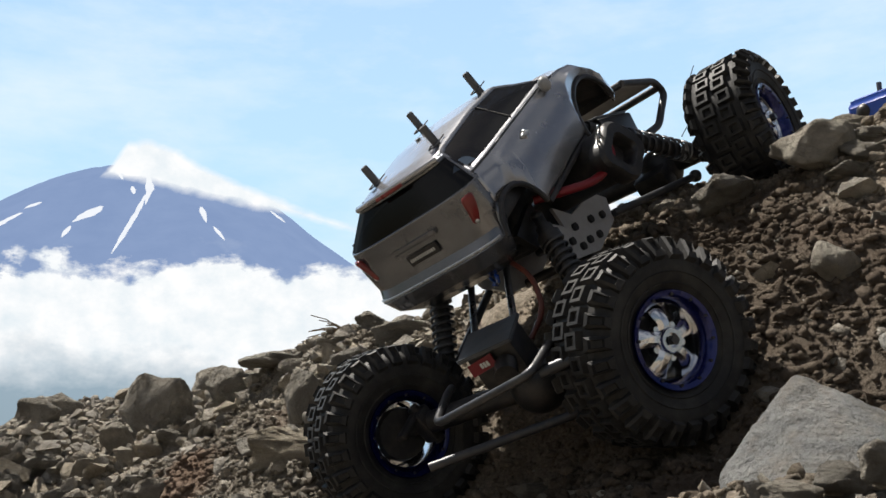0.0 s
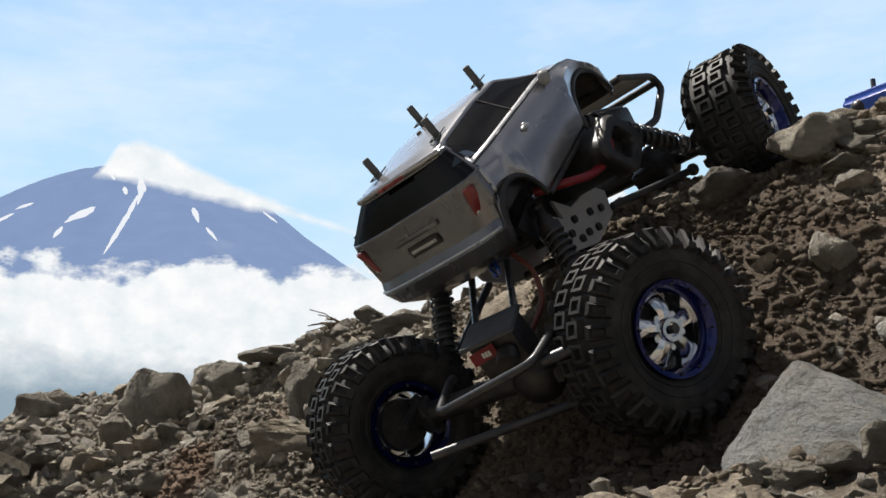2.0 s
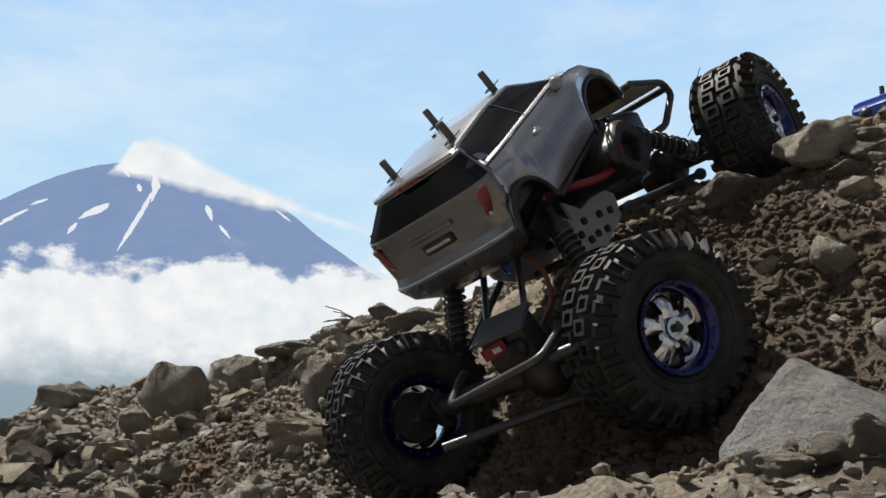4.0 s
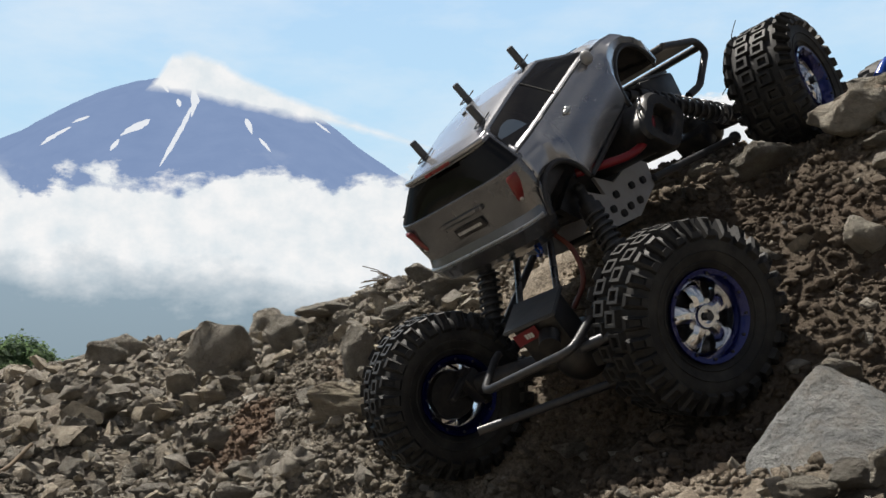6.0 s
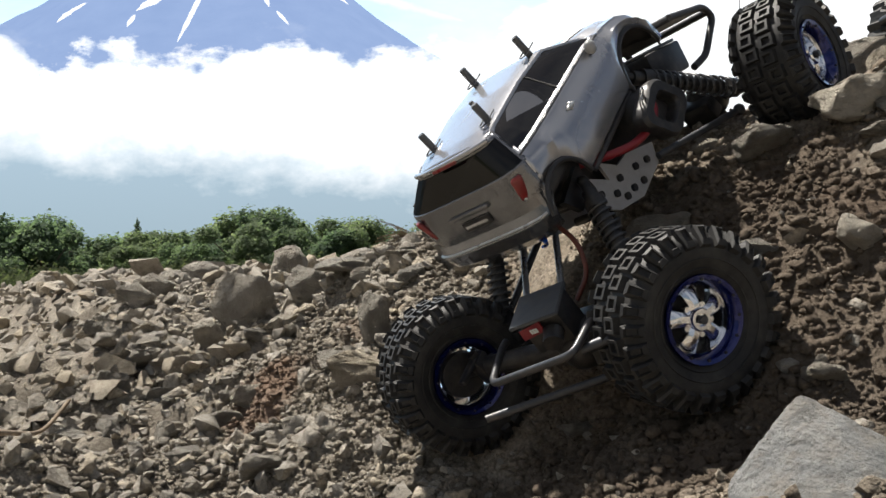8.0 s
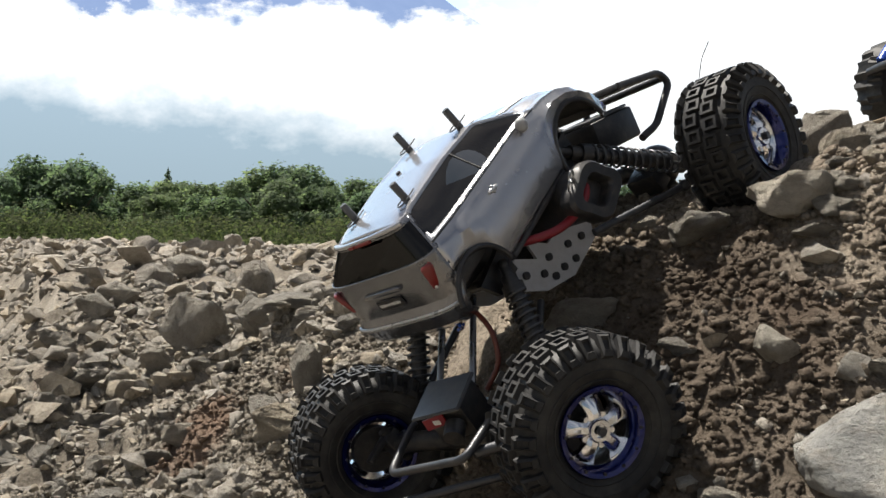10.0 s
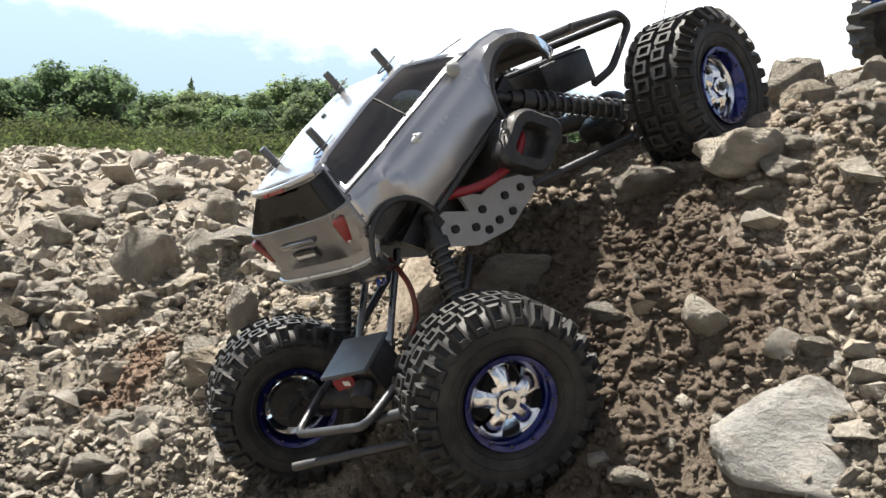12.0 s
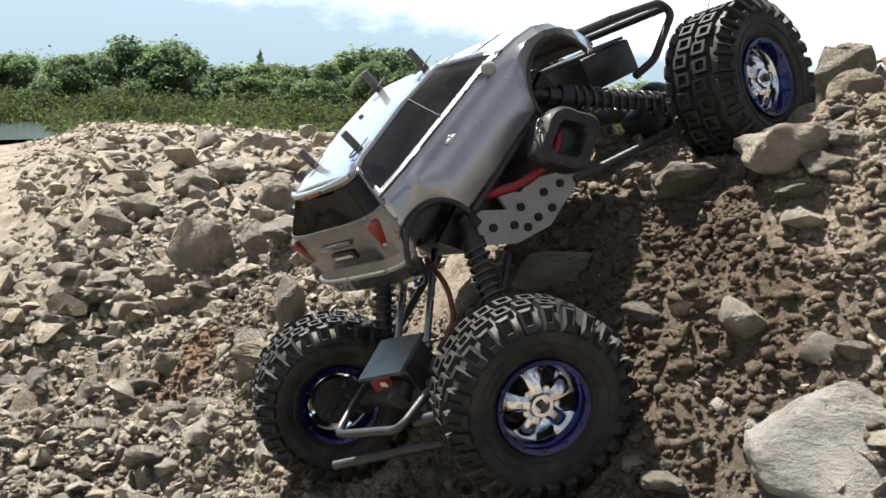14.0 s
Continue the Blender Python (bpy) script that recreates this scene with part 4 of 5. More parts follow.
# ---- rocks of the bank ----
def boulder_mesh(seed):
    """A wedge-shaped boulder with a broad flat face, its crest off the middle."""
    r = random.Random(seed)
    bm = bmesh.new()
    for p in ((-0.5, -0.1, -0.2), (-0.08, 0.18, 0.42), (0.1, 0.22, 0.36), (0.5, 0.12, 0.14), (0.46, -0.32, -0.28), (-0.12, -0.42, -0.42), (-0.42, 0.35, -0.16), (0.2, 0.46, 0.26), (0.42, 0.46, 0.0), (-0.4, 0.4, -0.5), (0.42, 0.42, -0.5), (-0.46, -0.2, -0.48), (0.3, -0.4, -0.5)):
        bm.verts.new(Vector(p) + Vector((r.uniform(-0.03, 0.03), r.uniform(-0.03, 0.03), r.uniform(-0.03, 0.03))))
    bmesh.ops.convex_hull(bm, input=bm.verts)
    for _ in range(5):
        bmesh.ops.subdivide_edges(bm, edges=[e for e in bm.edges if e.calc_length() > 0.04], cuts=1, use_grid_fill=True)
        bmesh.ops.triangulate(bm, faces=bm.faces)
    for _ in range(4):
        bmesh.ops.smooth_vert(bm, verts=bm.verts, factor=0.5, use_axis_x=True, use_axis_y=True, use_axis_z=True)
    bm.normal_update()
    for v in bm.verts:
        v.co += v.normal * (0.022 * noise.fractal(v.co * 3.0, 0.8, 2.2, 6) + 0.006 * abs(noise.noise(v.co * 16)))
    me = bpy.data.meshes.new("boulder")
    bm.to_mesh(me)
    bm.free()
    me.polygons.foreach_set("use_smooth", np.ones(len(me.polygons), bool))
    me.set_sharp_from_angle(angle=radians(50))
    me.materials.append(GREY)
    return me


BOULDER = boulder_mesh(5)
CREAM = rock_material("cream_stone", (0.36, 0.335, 0.29), (0.52, 0.49, 0.43), (0.66, 0.63, 0.56), Nodes.random, 1.2, 0.02)
CREAM_ROCKS = [stone_mesh("cream_rock", 140 + i, CREAM, points=12, cuts=2, rough=0.06, box=0.4) for i in range(2)]
WHEELS = [truck_pose() @ Vector(p) for p in WHEEL_SPOTS]
TRUCK_MID = truck_pose() @ Vector((0.02, 0, -0.12))


def clear_of_truck(x, y, z, r):
    here = Vector((x, y, z))
    if any((here - w).length < 0.066 + r * 0.6 for w in WHEELS):
        return False
    # nothing in the sweep of axles and chassis
    local = truck_pose().inverted() @ here
    return not (-0.2 < local.x < 0.24 and abs(local.y) < 0.09 and local.z > -0.19 - r * 0.5)


PLACED = []


def lay(x, y, sx, sy, sz, turn, mesh, sink, label):
    """A rock of its own, with a share of its height (sink) below ground."""
    ob = rock(x, y, float(height(x, y)) + sz * (0.5 - sink), (sx, sy, sz), turn, mesh, label)
    if mesh in (20, 21):
        ob.data = BOULDER
    elif mesh in (22, 23):
        ob.data = CREAM_ROCKS[mesh - 22]
    PLACED.append((x, y, sx))


lay(0.318, 0.482, 0.091, 0.069, 0.083, (-6, -1, -33), 20, 0.28, "large smooth light grey boulder lying below the bank")
lay(0.508, 0.562, 0.132, 0.094, 0.070, (0, 4, -4), 21, 0.56, "large flat-faced light grey boulder below the bank")
lay(0.524, 0.738, 0.080, 0.062, 0.054, (-6, 8, -14), 22, 0.26, "pale cream block on the edge of the bank")
lay(0.470, 0.790, 0.062, 0.052, 0.036, (-6, -4, 5), 3, 0.40, "pale tan block wedged under the front tyre")
lay(0.442, 0.848, 0.030, 0.028, 0.025, (4, 4, -31), 4, 0.42, "dark grey rock half buried in the dirt")
lay(0.542, 0.710, 0.034, 0.027, 0.019, (2, 3, 1), 5, 0.42, "dark grey rock half buried in the dirt")
lay(0.523, 0.704, 0.039, 0.037, 0.011, (-6, 1, -7), 6, 0.42, "grey angular rock bedded in the rubble")
lay(0.033, 1.321, 0.092, 0.078, 0.091, (-5, 0, -36), 7, 0.22, "large blocky tan-grey rock standing in the rubble")
lay(0.131, 0.963, 0.083, 0.078, 0.055, (5, 0, -25), 8, 0.22, "flat-topped tan-grey rock beside the rear tyre")
lay(0.157, 1.026, 0.043, 0.040, 0.068, (1, 6, 1), 9, 0.22, "ochre rock leaning on its neighbours")
lay(0.155, 1.208, 0.091, 0.077, 0.023, (-1, 1, -19), 10, 0.28, "flat pale slab lying on the slope")
lay(0.112, 1.590, 0.068, 0.051, 0.064, (-3, 5, -38), 11, 0.22, "dark grey rock half buried in the dirt")
lay(-0.091, 1.616, 0.064, 0.048, 0.047, (2, -3, -14), 14, 0.22, "grey angular rock bedded in the rubble")
lay(0.208, 1.136, 0.052, 0.043, 0.019, (-2, 7, -31), 0, 0.38, "pale tan angular rock bedded in the dirt")
lay(0.267, 1.069, 0.085, 0.070, 0.042, (-4, 2, -27), 1, 0.22, "pale tan angular rock bedded in the dirt")
lay(0.206, 1.069, 0.036, 0.029, 0.027, (3, -2, -13), 2, 0.22, "grey angular rock bedded in the rubble")
lay(-0.099, 1.331, 0.055, 0.052, 0.032, (-6, -7, -29), 5, 0.48, "grey angular rock bedded in the rubble")
lay(-0.035, 1.279, 0.054, 0.049, 0.033, (1, -4, -24), 6, 0.22, "pale tan angular rock bedded in the dirt")
lay(0.033, 1.104, 0.051, 0.039, 0.027, (0, -7, -6), 7, 0.29, "pale tan angular rock bedded in the dirt")
lay(0.287, 0.381, 0.035, 0.033, 0.025, (7, 3, 7), 8, 0.25, "pale tan angular rock bedded in the dirt")
lay(0.289, 0.422, 0.027, 0.020, 0.018, (-3, 7, -2), 10, 0.41, "grey angular rock bedded in the rubble")
lay(0.266, 0.426, 0.030, 0.025, 0.013, (7, 1, 0), 11, 0.40, "grey angular rock bedded in the rubble")
lay(-0.137, 1.452, 0.045, 0.035, 0.039, (-4, 0, -34), 12, 0.22, "grey angular rock bedded in the rubble")
lay(0.248, 1.160, 0.034, 0.028, 0.026, (7, -2, -40), 13, 0.22, "dark grey rock half buried in the dirt")
lay(-0.111, 1.518, 0.059, 0.043, 0.048, (-5, 4, -18), 14, 0.23, "grey angular rock bedded in the rubble")
lay(-0.121, 1.263, 0.045, 0.036, 0.044, (-6, 7, -15), 15, 0.22, "pale tan angular rock bedded in the dirt")
lay(-0.274, 1.494, 0.045, 0.035, 0.036, (-7, -7, -28), 0, 0.22, "grey angular rock bedded in the rubble")
lay(0.002, 1.088, 0.045, 0.040, 0.027, (-5, -7, -12), 1, 0.22, "pale tan angular rock bedded in the dirt")
lay(-0.213, 1.415, 0.039, 0.031, 0.030, (7, -6, -10), 2, 0.22, "pale tan angular rock bedded in the dirt")
lay(0.406, 0.607, 0.036, 0.033, 0.021, (-1, 7, -12), 3, 0.42, "pale tan angular rock bedded in the dirt")
lay(0.042, 1.016, 0.034, 0.027, 0.016, (-1, -7, -15), 4, 0.32, "dark grey rock half buried in the dirt")
lay(-0.053, 1.112, 0.032, 0.025, 0.029, (6, 5, -11), 5, 0.22, "grey angular rock bedded in the rubble")
lay(-0.064, 1.242, 0.053, 0.038, 0.020, (-3, -4, -26), 6, 0.22, "pale tan angular rock bedded in the dirt")
lay(0.170, 1.157, 0.046, 0.036, 0.021, (5, -5, -34), 7, 0.35, "pale tan angular rock bedded in the dirt")
lay(0.422, 0.819, 0.032, 0.030, 0.016, (1, 7, -16), 8, 0.42, "dark grey rock half buried in the dirt")
lay(0.113, 1.278, 0.070, 0.066, 0.060, (2, 4, 3), 9, 0.29, "grey angular rock bedded in the rubble")
lay(-0.087, 2.177, 0.085, 0.071, 0.069, (-6, -4, 9), 10, 0.22, "grey angular rock bedded in the rubble")
lay(-0.030, 2.290, 0.090, 0.084, 0.056, (6, -2, -1), 11, 0.22, "grey angular rock bedded in the rubble")
lay(0.037, 2.411, 0.064, 0.058, 0.041, (2, 5, -7), 12, 0.22, "pale tan angular rock bedded in the dirt")
lay(-0.010, 1.286, 0.043, 0.038, 0.041, (2, -3, 11), 13, 0.24, "pale tan angular rock bedded in the dirt")
lay(0.048, 1.247, 0.039, 0.037, 0.025, (-6, 7, 13), 14, 0.37, "grey angular rock bedded in the rubble")
lay(-0.160, 1.503, 0.045, 0.039, 0.032, (-7, 6, -27), 15, 0.24, "grey angular rock bedded in the rubble")
lay(-0.095, 1.395, 0.032, 0.030, 0.028, (2, -7, -25), 0, 0.22, "pale tan angular rock bedded in the dirt")
lay(-0.049, 1.301, 0.043, 0.038, 0.025, (1, 3, 12), 1, 0.48, "pale tan angular rock bedded in the dirt")
lay(0.076, 1.008, 0.039, 0.030, 0.027, (-7, 6, -33), 2, 0.22, "dark grey rock half buried in the dirt")
lay(0.036, 0.933, 0.051, 0.048, 0.032, (-6, 4, 4), 3, 0.41, "pale tan angular rock bedded in the dirt")
lay(-0.036, 1.024, 0.041, 0.038, 0.020, (0, 6, -24), 4, 0.33, "grey angular rock bedded in the rubble")
lay(0.119, 1.056, 0.041, 0.036, 0.024, (-2, 6, 4), 5, 0.22, "pale tan angular rock bedded in the dirt")
lay(0.377, 0.814, 0.087, 0.073, 0.041, (0, -7, -32), 6, 0.48, "dull brown slab showing in the dirt bank")
lay(0.473, 0.655, 0.044, 0.038, 0.045, (0, 12, -3), 23, 0.38, "pale reddish-tan rock jutting from the bank")
lay(0.588, 0.721, 0.030, 0.023, 0.017, (-2, 4, -8), 9, 0.42, "grey angular rock bedded in the rubble")
lay(0.606, 0.699, 0.026, 0.019, 0.014, (5, 5, -29), 10, 0.42, "grey angular rock bedded in the rubble")
lay(0.559, 0.717, 0.024, 0.020, 0.014, (-1, 4, -18), 11, 0.42, "dark grey rock half buried in the dirt")
lay(0.514, 0.659, 0.022, 0.017, 0.013, (0, 7, -29), 12, 0.42, "pale tan angular rock bedded in the dirt")
lay(0.523, 0.603, 0.032, 0.024, 0.017, (1, 6, -8), 13, 0.42, "pale tan angular rock bedded in the dirt")
lay(0.417, 0.710, 0.032, 0.027, 0.016, (5, 4, -30), 14, 0.42, "dark grey rock half buried in the dirt")
lay(0.284, 0.783, 0.032, 0.030, 0.017, (-4, -3, 7), 15, 0.42, "dark grey rock half buried in the dirt")
lay(0.025, 6.855, 0.129, 0.106, 0.127, (4, -5, 9), 1, 0.22, "pale tan angular rock bedded in the dirt")
lay(-0.531, 3.706, 0.101, 0.078, 0.048, (-5, 0, -17), 3, 0.22, "dark grey rock half buried in the dirt")
lay(-0.265, 3.114, 0.072, 0.062, 0.043, (6, 3, -33), 4, 0.22, "grey angular rock bedded in the rubble")
lay(0.744, 0.980, 0.044, 0.035, 0.024, (0, 0, 1), 5, 0.30, "grey angular rock bedded in the rubble")
lay(0.653, 0.924, 0.068, 0.058, 0.070, (4, -12, -20), 4, 0.18, "large grey angular rock on the crest behind the front tyre")
lay(0.650, 0.835, 0.026, 0.024, 0.048, (2, 3, 12), 8, 0.18, "squared grey stone standing on the crest")
lay(0.612, 0.815, 0.050, 0.026, 0.034, (3, -18, -22), 10, 0.22, "long grey slab tilted on the crest")
lay(0.640, 0.796, 0.028, 0.022, 0.020, (0, 5, 8), 1, 0.22, "pale grey stone lying on the crest")
lay(0.600, 0.745, 0.031, 0.027, 0.034, (5, -8, 30), 6, 0.50, "dark grey angular rock on the crest")
lay(0.641, 0.752, 0.044, 0.030, 0.030, (-4, -14, -8), 12, 0.50, "dark grey angular rock on the crest")
lay(0.612, 0.706, 0.034, 0.028, 0.022, (3, 4, 3), 15, 0.55, "smooth rounded grey stone on the crest")
lay(0.584, 0.768, 0.032, 0.024, 0.016, (2, 2, -12), 3, 0.45, "flat grey stone on the crest")
lay(0.566, 0.744, 0.025, 0.022, 0.017, (-3, 6, 16), 9, 0.45, "small grey stone beside the pale block")
lay(0.700, 0.880, 0.036, 0.030, 0.046, (6, 2, -30), 2, 0.20, "grey angular rock on the crest")
lay(0.745, 0.935, 0.040, 0.034, 0.044, (-5, 4, 14), 13, 0.24, "grey angular rock on the crest")

rng = random.Random(21)
made = 0
while made < 230:
    u = rng.random()
    x, y = rng.uniform(-0.9, 1.3), rng.uniform(0.42, 2.4)
    size = min(0.036 if y > 1.0 else 0.046, 0.013 + rng.expovariate(1 / 0.010))
    far = math.hypot(x, y)
    s0, p0 = 0.72 * x + 0.70 * y, -0.70 * x + 0.72 * y
    if s0 < 0.66 and 0.15 < p0 < 0.8 and size > 0.02 or far < 0.6 and size > 0.022 or x > 1.25 * y + 0.1 or x < -0.62 * y:
        continue
    if 0.58 < s0 < 1.05 and p0 < 0.5 and size > 0.022 or 0.92 < s0 < 1.05 and p0 < 0.3 and size > 0.03 or 0.45 < s0 < 0.8 and 0.2 < p0 < 0.52:
        continue
    z = float(height(x, y))
    if not clear_of_truck(x, y, z, size) or math.hypot(x - 0.42, y - 0.70) < 0.17:
        continue
    if any(math.hypot(x - q[0], y - q[1]) < (q[2] + size) * 0.5 for q in PLACED):
        continue
    s = [size * rng.uniform(0.75, 1.35), size * rng.uniform(0.75, 1.3), size * rng.uniform(0.5, 0.9)]
    rock(x, y, z + s[2] * rng.uniform(0.0, 0.28), s, (rng.uniform(-25, 25), rng.uniform(-25, 25), rng.uniform(0, 360)), rng.randrange(16))
    made += 1


made = 0
while made < 58:
    s0, p0 = rng.uniform(0.45, 1.3), rng.uniform(0.55, 1.5)
    x, y = 0.714 * s0 - 0.694 * p0, 0.694 * s0 + 0.714 * p0
    size = rng.uniform(0.016, 0.034)
    z = float(height(x, y))
    if math.hypot(x, y) < 0.75 or not clear_of_truck(x, y, z, size) or any(math.hypot(x - q[0], y - q[1]) < (q[2] + size) * 0.5 for q in PLACED):
        continue
    s = [size * rng.uniform(0.8, 1.35), size * rng.uniform(0.75, 1.2), size * rng.uniform(0.55, 0.95)]
    rock(x, y, z + s[2] * rng.uniform(0.0, 0.22), s, (rng.uniform(-30, 30), rng.uniform(-30, 30), rng.uniform(0, 360)), rng.randrange(16))
    made += 1


def scatter(name, label, category, material, count, seed, spot, sizes, sink, grain=13, sharp=60, patchy=-2.0, fine=False):
    """Many small stones as one mesh."""
    r = np.random.RandomState(seed)
    kinds = []
    for i in range(10):
        bm = stone_bmesh(random.Random(seed * 50 + i), points=grain, cuts=0, box=0.25)
        bmesh.ops.triangulate(bm, faces=bm.faces)
        if fine:
            bmesh.ops.subdivide_edges(bm, edges=list(bm.edges), cuts=1, use_grid_fill=True)
            bmesh.ops.triangulate(bm, faces=bm.faces)
            bm.normal_update()
            for v in bm.verts:
                v.co += v.normal * (0.09 * noise.fractal(v.co * 3.0 + Vector((i * 7, seed, 0)), 0.8, 2.1, 4) - 0.02)
        bm.verts.ensure_lookup_table()
        bm.verts.index_update()
        kinds.append((np.array([v.co[:] for v in bm.verts]), np.array([[v.index for v in f.verts] for f in bm.faces])))
        bm.free()
    x, y = spot(r, count)
    slip = (np.hypot(x - 0.045, y - 1.09) < 0.045) & (material is PEBBLE)
    # few stones lie in the freshly dug hollow
    slip |= (np.hypot(x - 0.42, y - 0.70) < 0.16 + 0.03 * soft_noise(x * 20, y * 20, 8)) & (material is PEBBLE) & (r.uniform(0, 1, len(x)) > 0.2)
    thick = ~slip & (soft_noise(x * 8, y * 8, seed) + 0.5 * soft_noise(x * 21, y * 21, seed + 1) > patchy)
    x, y = x[thick], y[thick]
    count = len(x)
    size = sizes(r, count, x, y)
    z = height(x, y) + size * r.uniform(*sink, count)
    keep = np.array([clear_of_truck(a, b, c, s) for a, b, c, s in zip(x, y, z, size)])
    x, y, z, size = x[keep], y[keep], z[keep], size[keep]
    n = len(x)
    q = r.normal(size=(n, 4))
    q /= np.linalg.norm(q, axis=1)[:, None]
    w, i, j, k = q.T
    turn = np.stack([np.stack([1 - 2 * (j * j + k * k), 2 * (i * j - k * w), 2 * (i * k + j * w)], -1),
                     np.stack([2 * (i * j + k * w), 1 - 2 * (i * i + k * k), 2 * (j * k - i * w)], -1),
                     np.stack([2 * (i * k - j * w), 2 * (j * k + i * w), 1 - 2 * (i * i + j * j)], -1)], 1)
    scale = size[:, None] * r.uniform(0.7, 1.3, (n, 3))
    which = r.randint(0, 10, n)
    verts, faces, base = [], [], 0
    for kind in range(10):
        vs, fs = kinds[kind]
        ids = np.where(which == kind)[0]
        p = np.einsum("nij,nvj->nvi", turn[ids], vs[None] * scale[ids][:, None])
        p[..., 2] *= 0.8
        p += np.stack([x, y, z], -1)[ids][:, None]
        verts.append(p.reshape(-1, 3))
        faces.append((fs[None] + (np.arange(len(ids)) * len(vs))[:, None, None] + base).reshape(-1, 3))
        base += len(ids) * len(vs)
    me = bpy.data.meshes.new(name)
    me.from_pydata(np.concatenate(verts), [], np.concatenate(faces))
    me.polygons.foreach_set("use_smooth", np.ones(len(me.polygons), bool))
    me.set_sharp_from_angle(angle=radians(sharp))
    me.materials.append(material)
    tagged(new(name, me), label, category, kind="stuff")


scatter("gravel", "loose tan and grey pebbles strewn over the dirt", "gravel", PEBBLE, 20000, 3,
        lambda r, n: (r.uniform(-0.75, 1.15, n), 0.25 + 1.75 * r.uniform(0, 1, n) ** 1.2),
        lambda r, n, x, y: 0.003 + np.minimum(r.exponential(0.0036, n), 0.02), (-0.2, 0.35), 9)
scatter("rubble", "grey and tan rubble covering the top of the heap", "rubble", RUBBLE, 26000, 4,
        lambda r, n: ((lambda d, a: (d * np.sin(a), d * np.cos(a)))(1.25 + 12 * r.uniform(0, 1, n) ** 2.2, r.uniform(-0.72, 0.85, n))),
        lambda r, n, x, y: (0.006 + np.minimum(r.exponential(0.008, n), 0.045)) * np.clip(np.hypot(x, y) / 1.6, 1, 2.2), (-0.15, 0.35), 10)


def on_bank(r, n, s0, s1, p0, p1):
    """Places on the bank, by slope and crest."""
    s, p = r.uniform(s0, s1, n), r.uniform(p0, p1, n)
    return 0.714 * s - 0.694 * p, 0.694 * s + 0.714 * p


scatter("clods", "crumbly brown clods of dirt on the bank", "dirt", DIRT, 78000, 6,
        lambda r, n: on_bank(r, n, 0.52, 1.25, -0.28, 0.84),
        lambda r, n, x, y: 0.0022 + np.minimum(r.exponential(0.0030, n), 0.012), (-0.28, 0.32), 11, 180)
scatter("dirt_lumps", "rough crumbling lumps of brown earth in the bank", "dirt", DIRT, 5200, 18,
        lambda r, n: on_bank(r, n, 0.55, 1.2, -0.28, 0.6),
        lambda r, n, x, y: 0.007 + np.minimum(r.exponential(0.0035, n), 0.013), (-0.3, 0.2), 11, 75, -0.3, True)
scatter("bank_stones", "pale dry stones sticking out of the dirt bank", "stones", PEBBLE, 1900, 12,
        lambda r, n: on_bank(r, n, 0.55, 1.2, -0.3, 0.14 + 0.1 * r.uniform(-1, 1, n)),
        lambda r, n, x, y: 0.007 + np.minimum(r.exponential(0.0075, n), 0.03), (-0.25, 0.22), 11, 50, -0.2, True)


scatter("heap_stones", "pale cream and grey broken stones heaped beside the bank", "stones", PEBBLE, 9500, 15,
        lambda r, n: on_bank(r, n, 0.3, 1.15, 0.42, 1.3),
        lambda r, n, x, y: 0.005 + np.minimum(r.exponential(0.0075, n), 0.03), (-0.2, 0.25), 11, 50, -0.4, True)


def build_twigs():
    """A dry root on the left of the heap and a tuft of dead stalks on its crest."""
    bm = bmesh.new()
    pts = [(-0.240, 0.90), (-0.226, 0.96), (-0.205, 1.02), (-0.207, 1.09), (-0.186, 1.15), (-0.165, 1.21)]
    sweep(bm, rounded([(x, y, float(height(x, y)) + 0.022 + 0.01 * (i % 2)) for i, (x, y) in enumerate(pts)], 0.03), 0.0034, 8, lambda t: 1.2 - 0.6 * t)
    root = tagged(part("root", bm, DRYSTICK, None, smooth=50), "thin dry root lying on the rubble", "root")
    bm = bmesh.new()
    along = [(0.66, 1.03), (0.74, 1.045), (0.83, 1.04), (0.95, 1.06)]
    spine = [(x, y, float(height(x, y)) + lift) for (x, y), lift in zip(along, (0.012, 0.030, 0.036, 0.03))]
    sweep(bm, rounded(spine, 0.04), 0.0022, 7, lambda t: 0.7 + 0.6 * t)
    sweep(bm, [spine[2], Vector(spine[2]) + Vector((-0.004, 0, 0.022)), Vector(spine[2]) + Vector((0.012, 0, 0.034))], 0.0011, 6)
    tagged(part("branch", bm, DRYSTICK, None, smooth=50), "thin bare branch lying along the crest", "branch")
    rg = random.Random(9)
    bm = bmesh.new()
    x0, y0 = 0.235, 1.20
    z0 = float(height(x0, y0))
    for _ in range(26):
        a, l = rg.uniform(2.2, 4.4), rg.uniform(0.02, 0.055)
        d = Vector((math.cos(a), math.sin(a) * 0.5, rg.uniform(0.0, 0.7))).normalized() * l
        sweep(bm, [(x0 + rg.uniform(0, 0.04), y0, z0), Vector((x0, y0, z0 + 0.004)) + d * 0.6, Vector((x0, y0, z0)) + d + Vector((0, 0, -0.004))], 0.0007, 4)
    tagged(part("dry_tuft", bm, DRYSTICK, None), "tuft of dry dead stalks on the crest", "dry grass")


build_twigs()


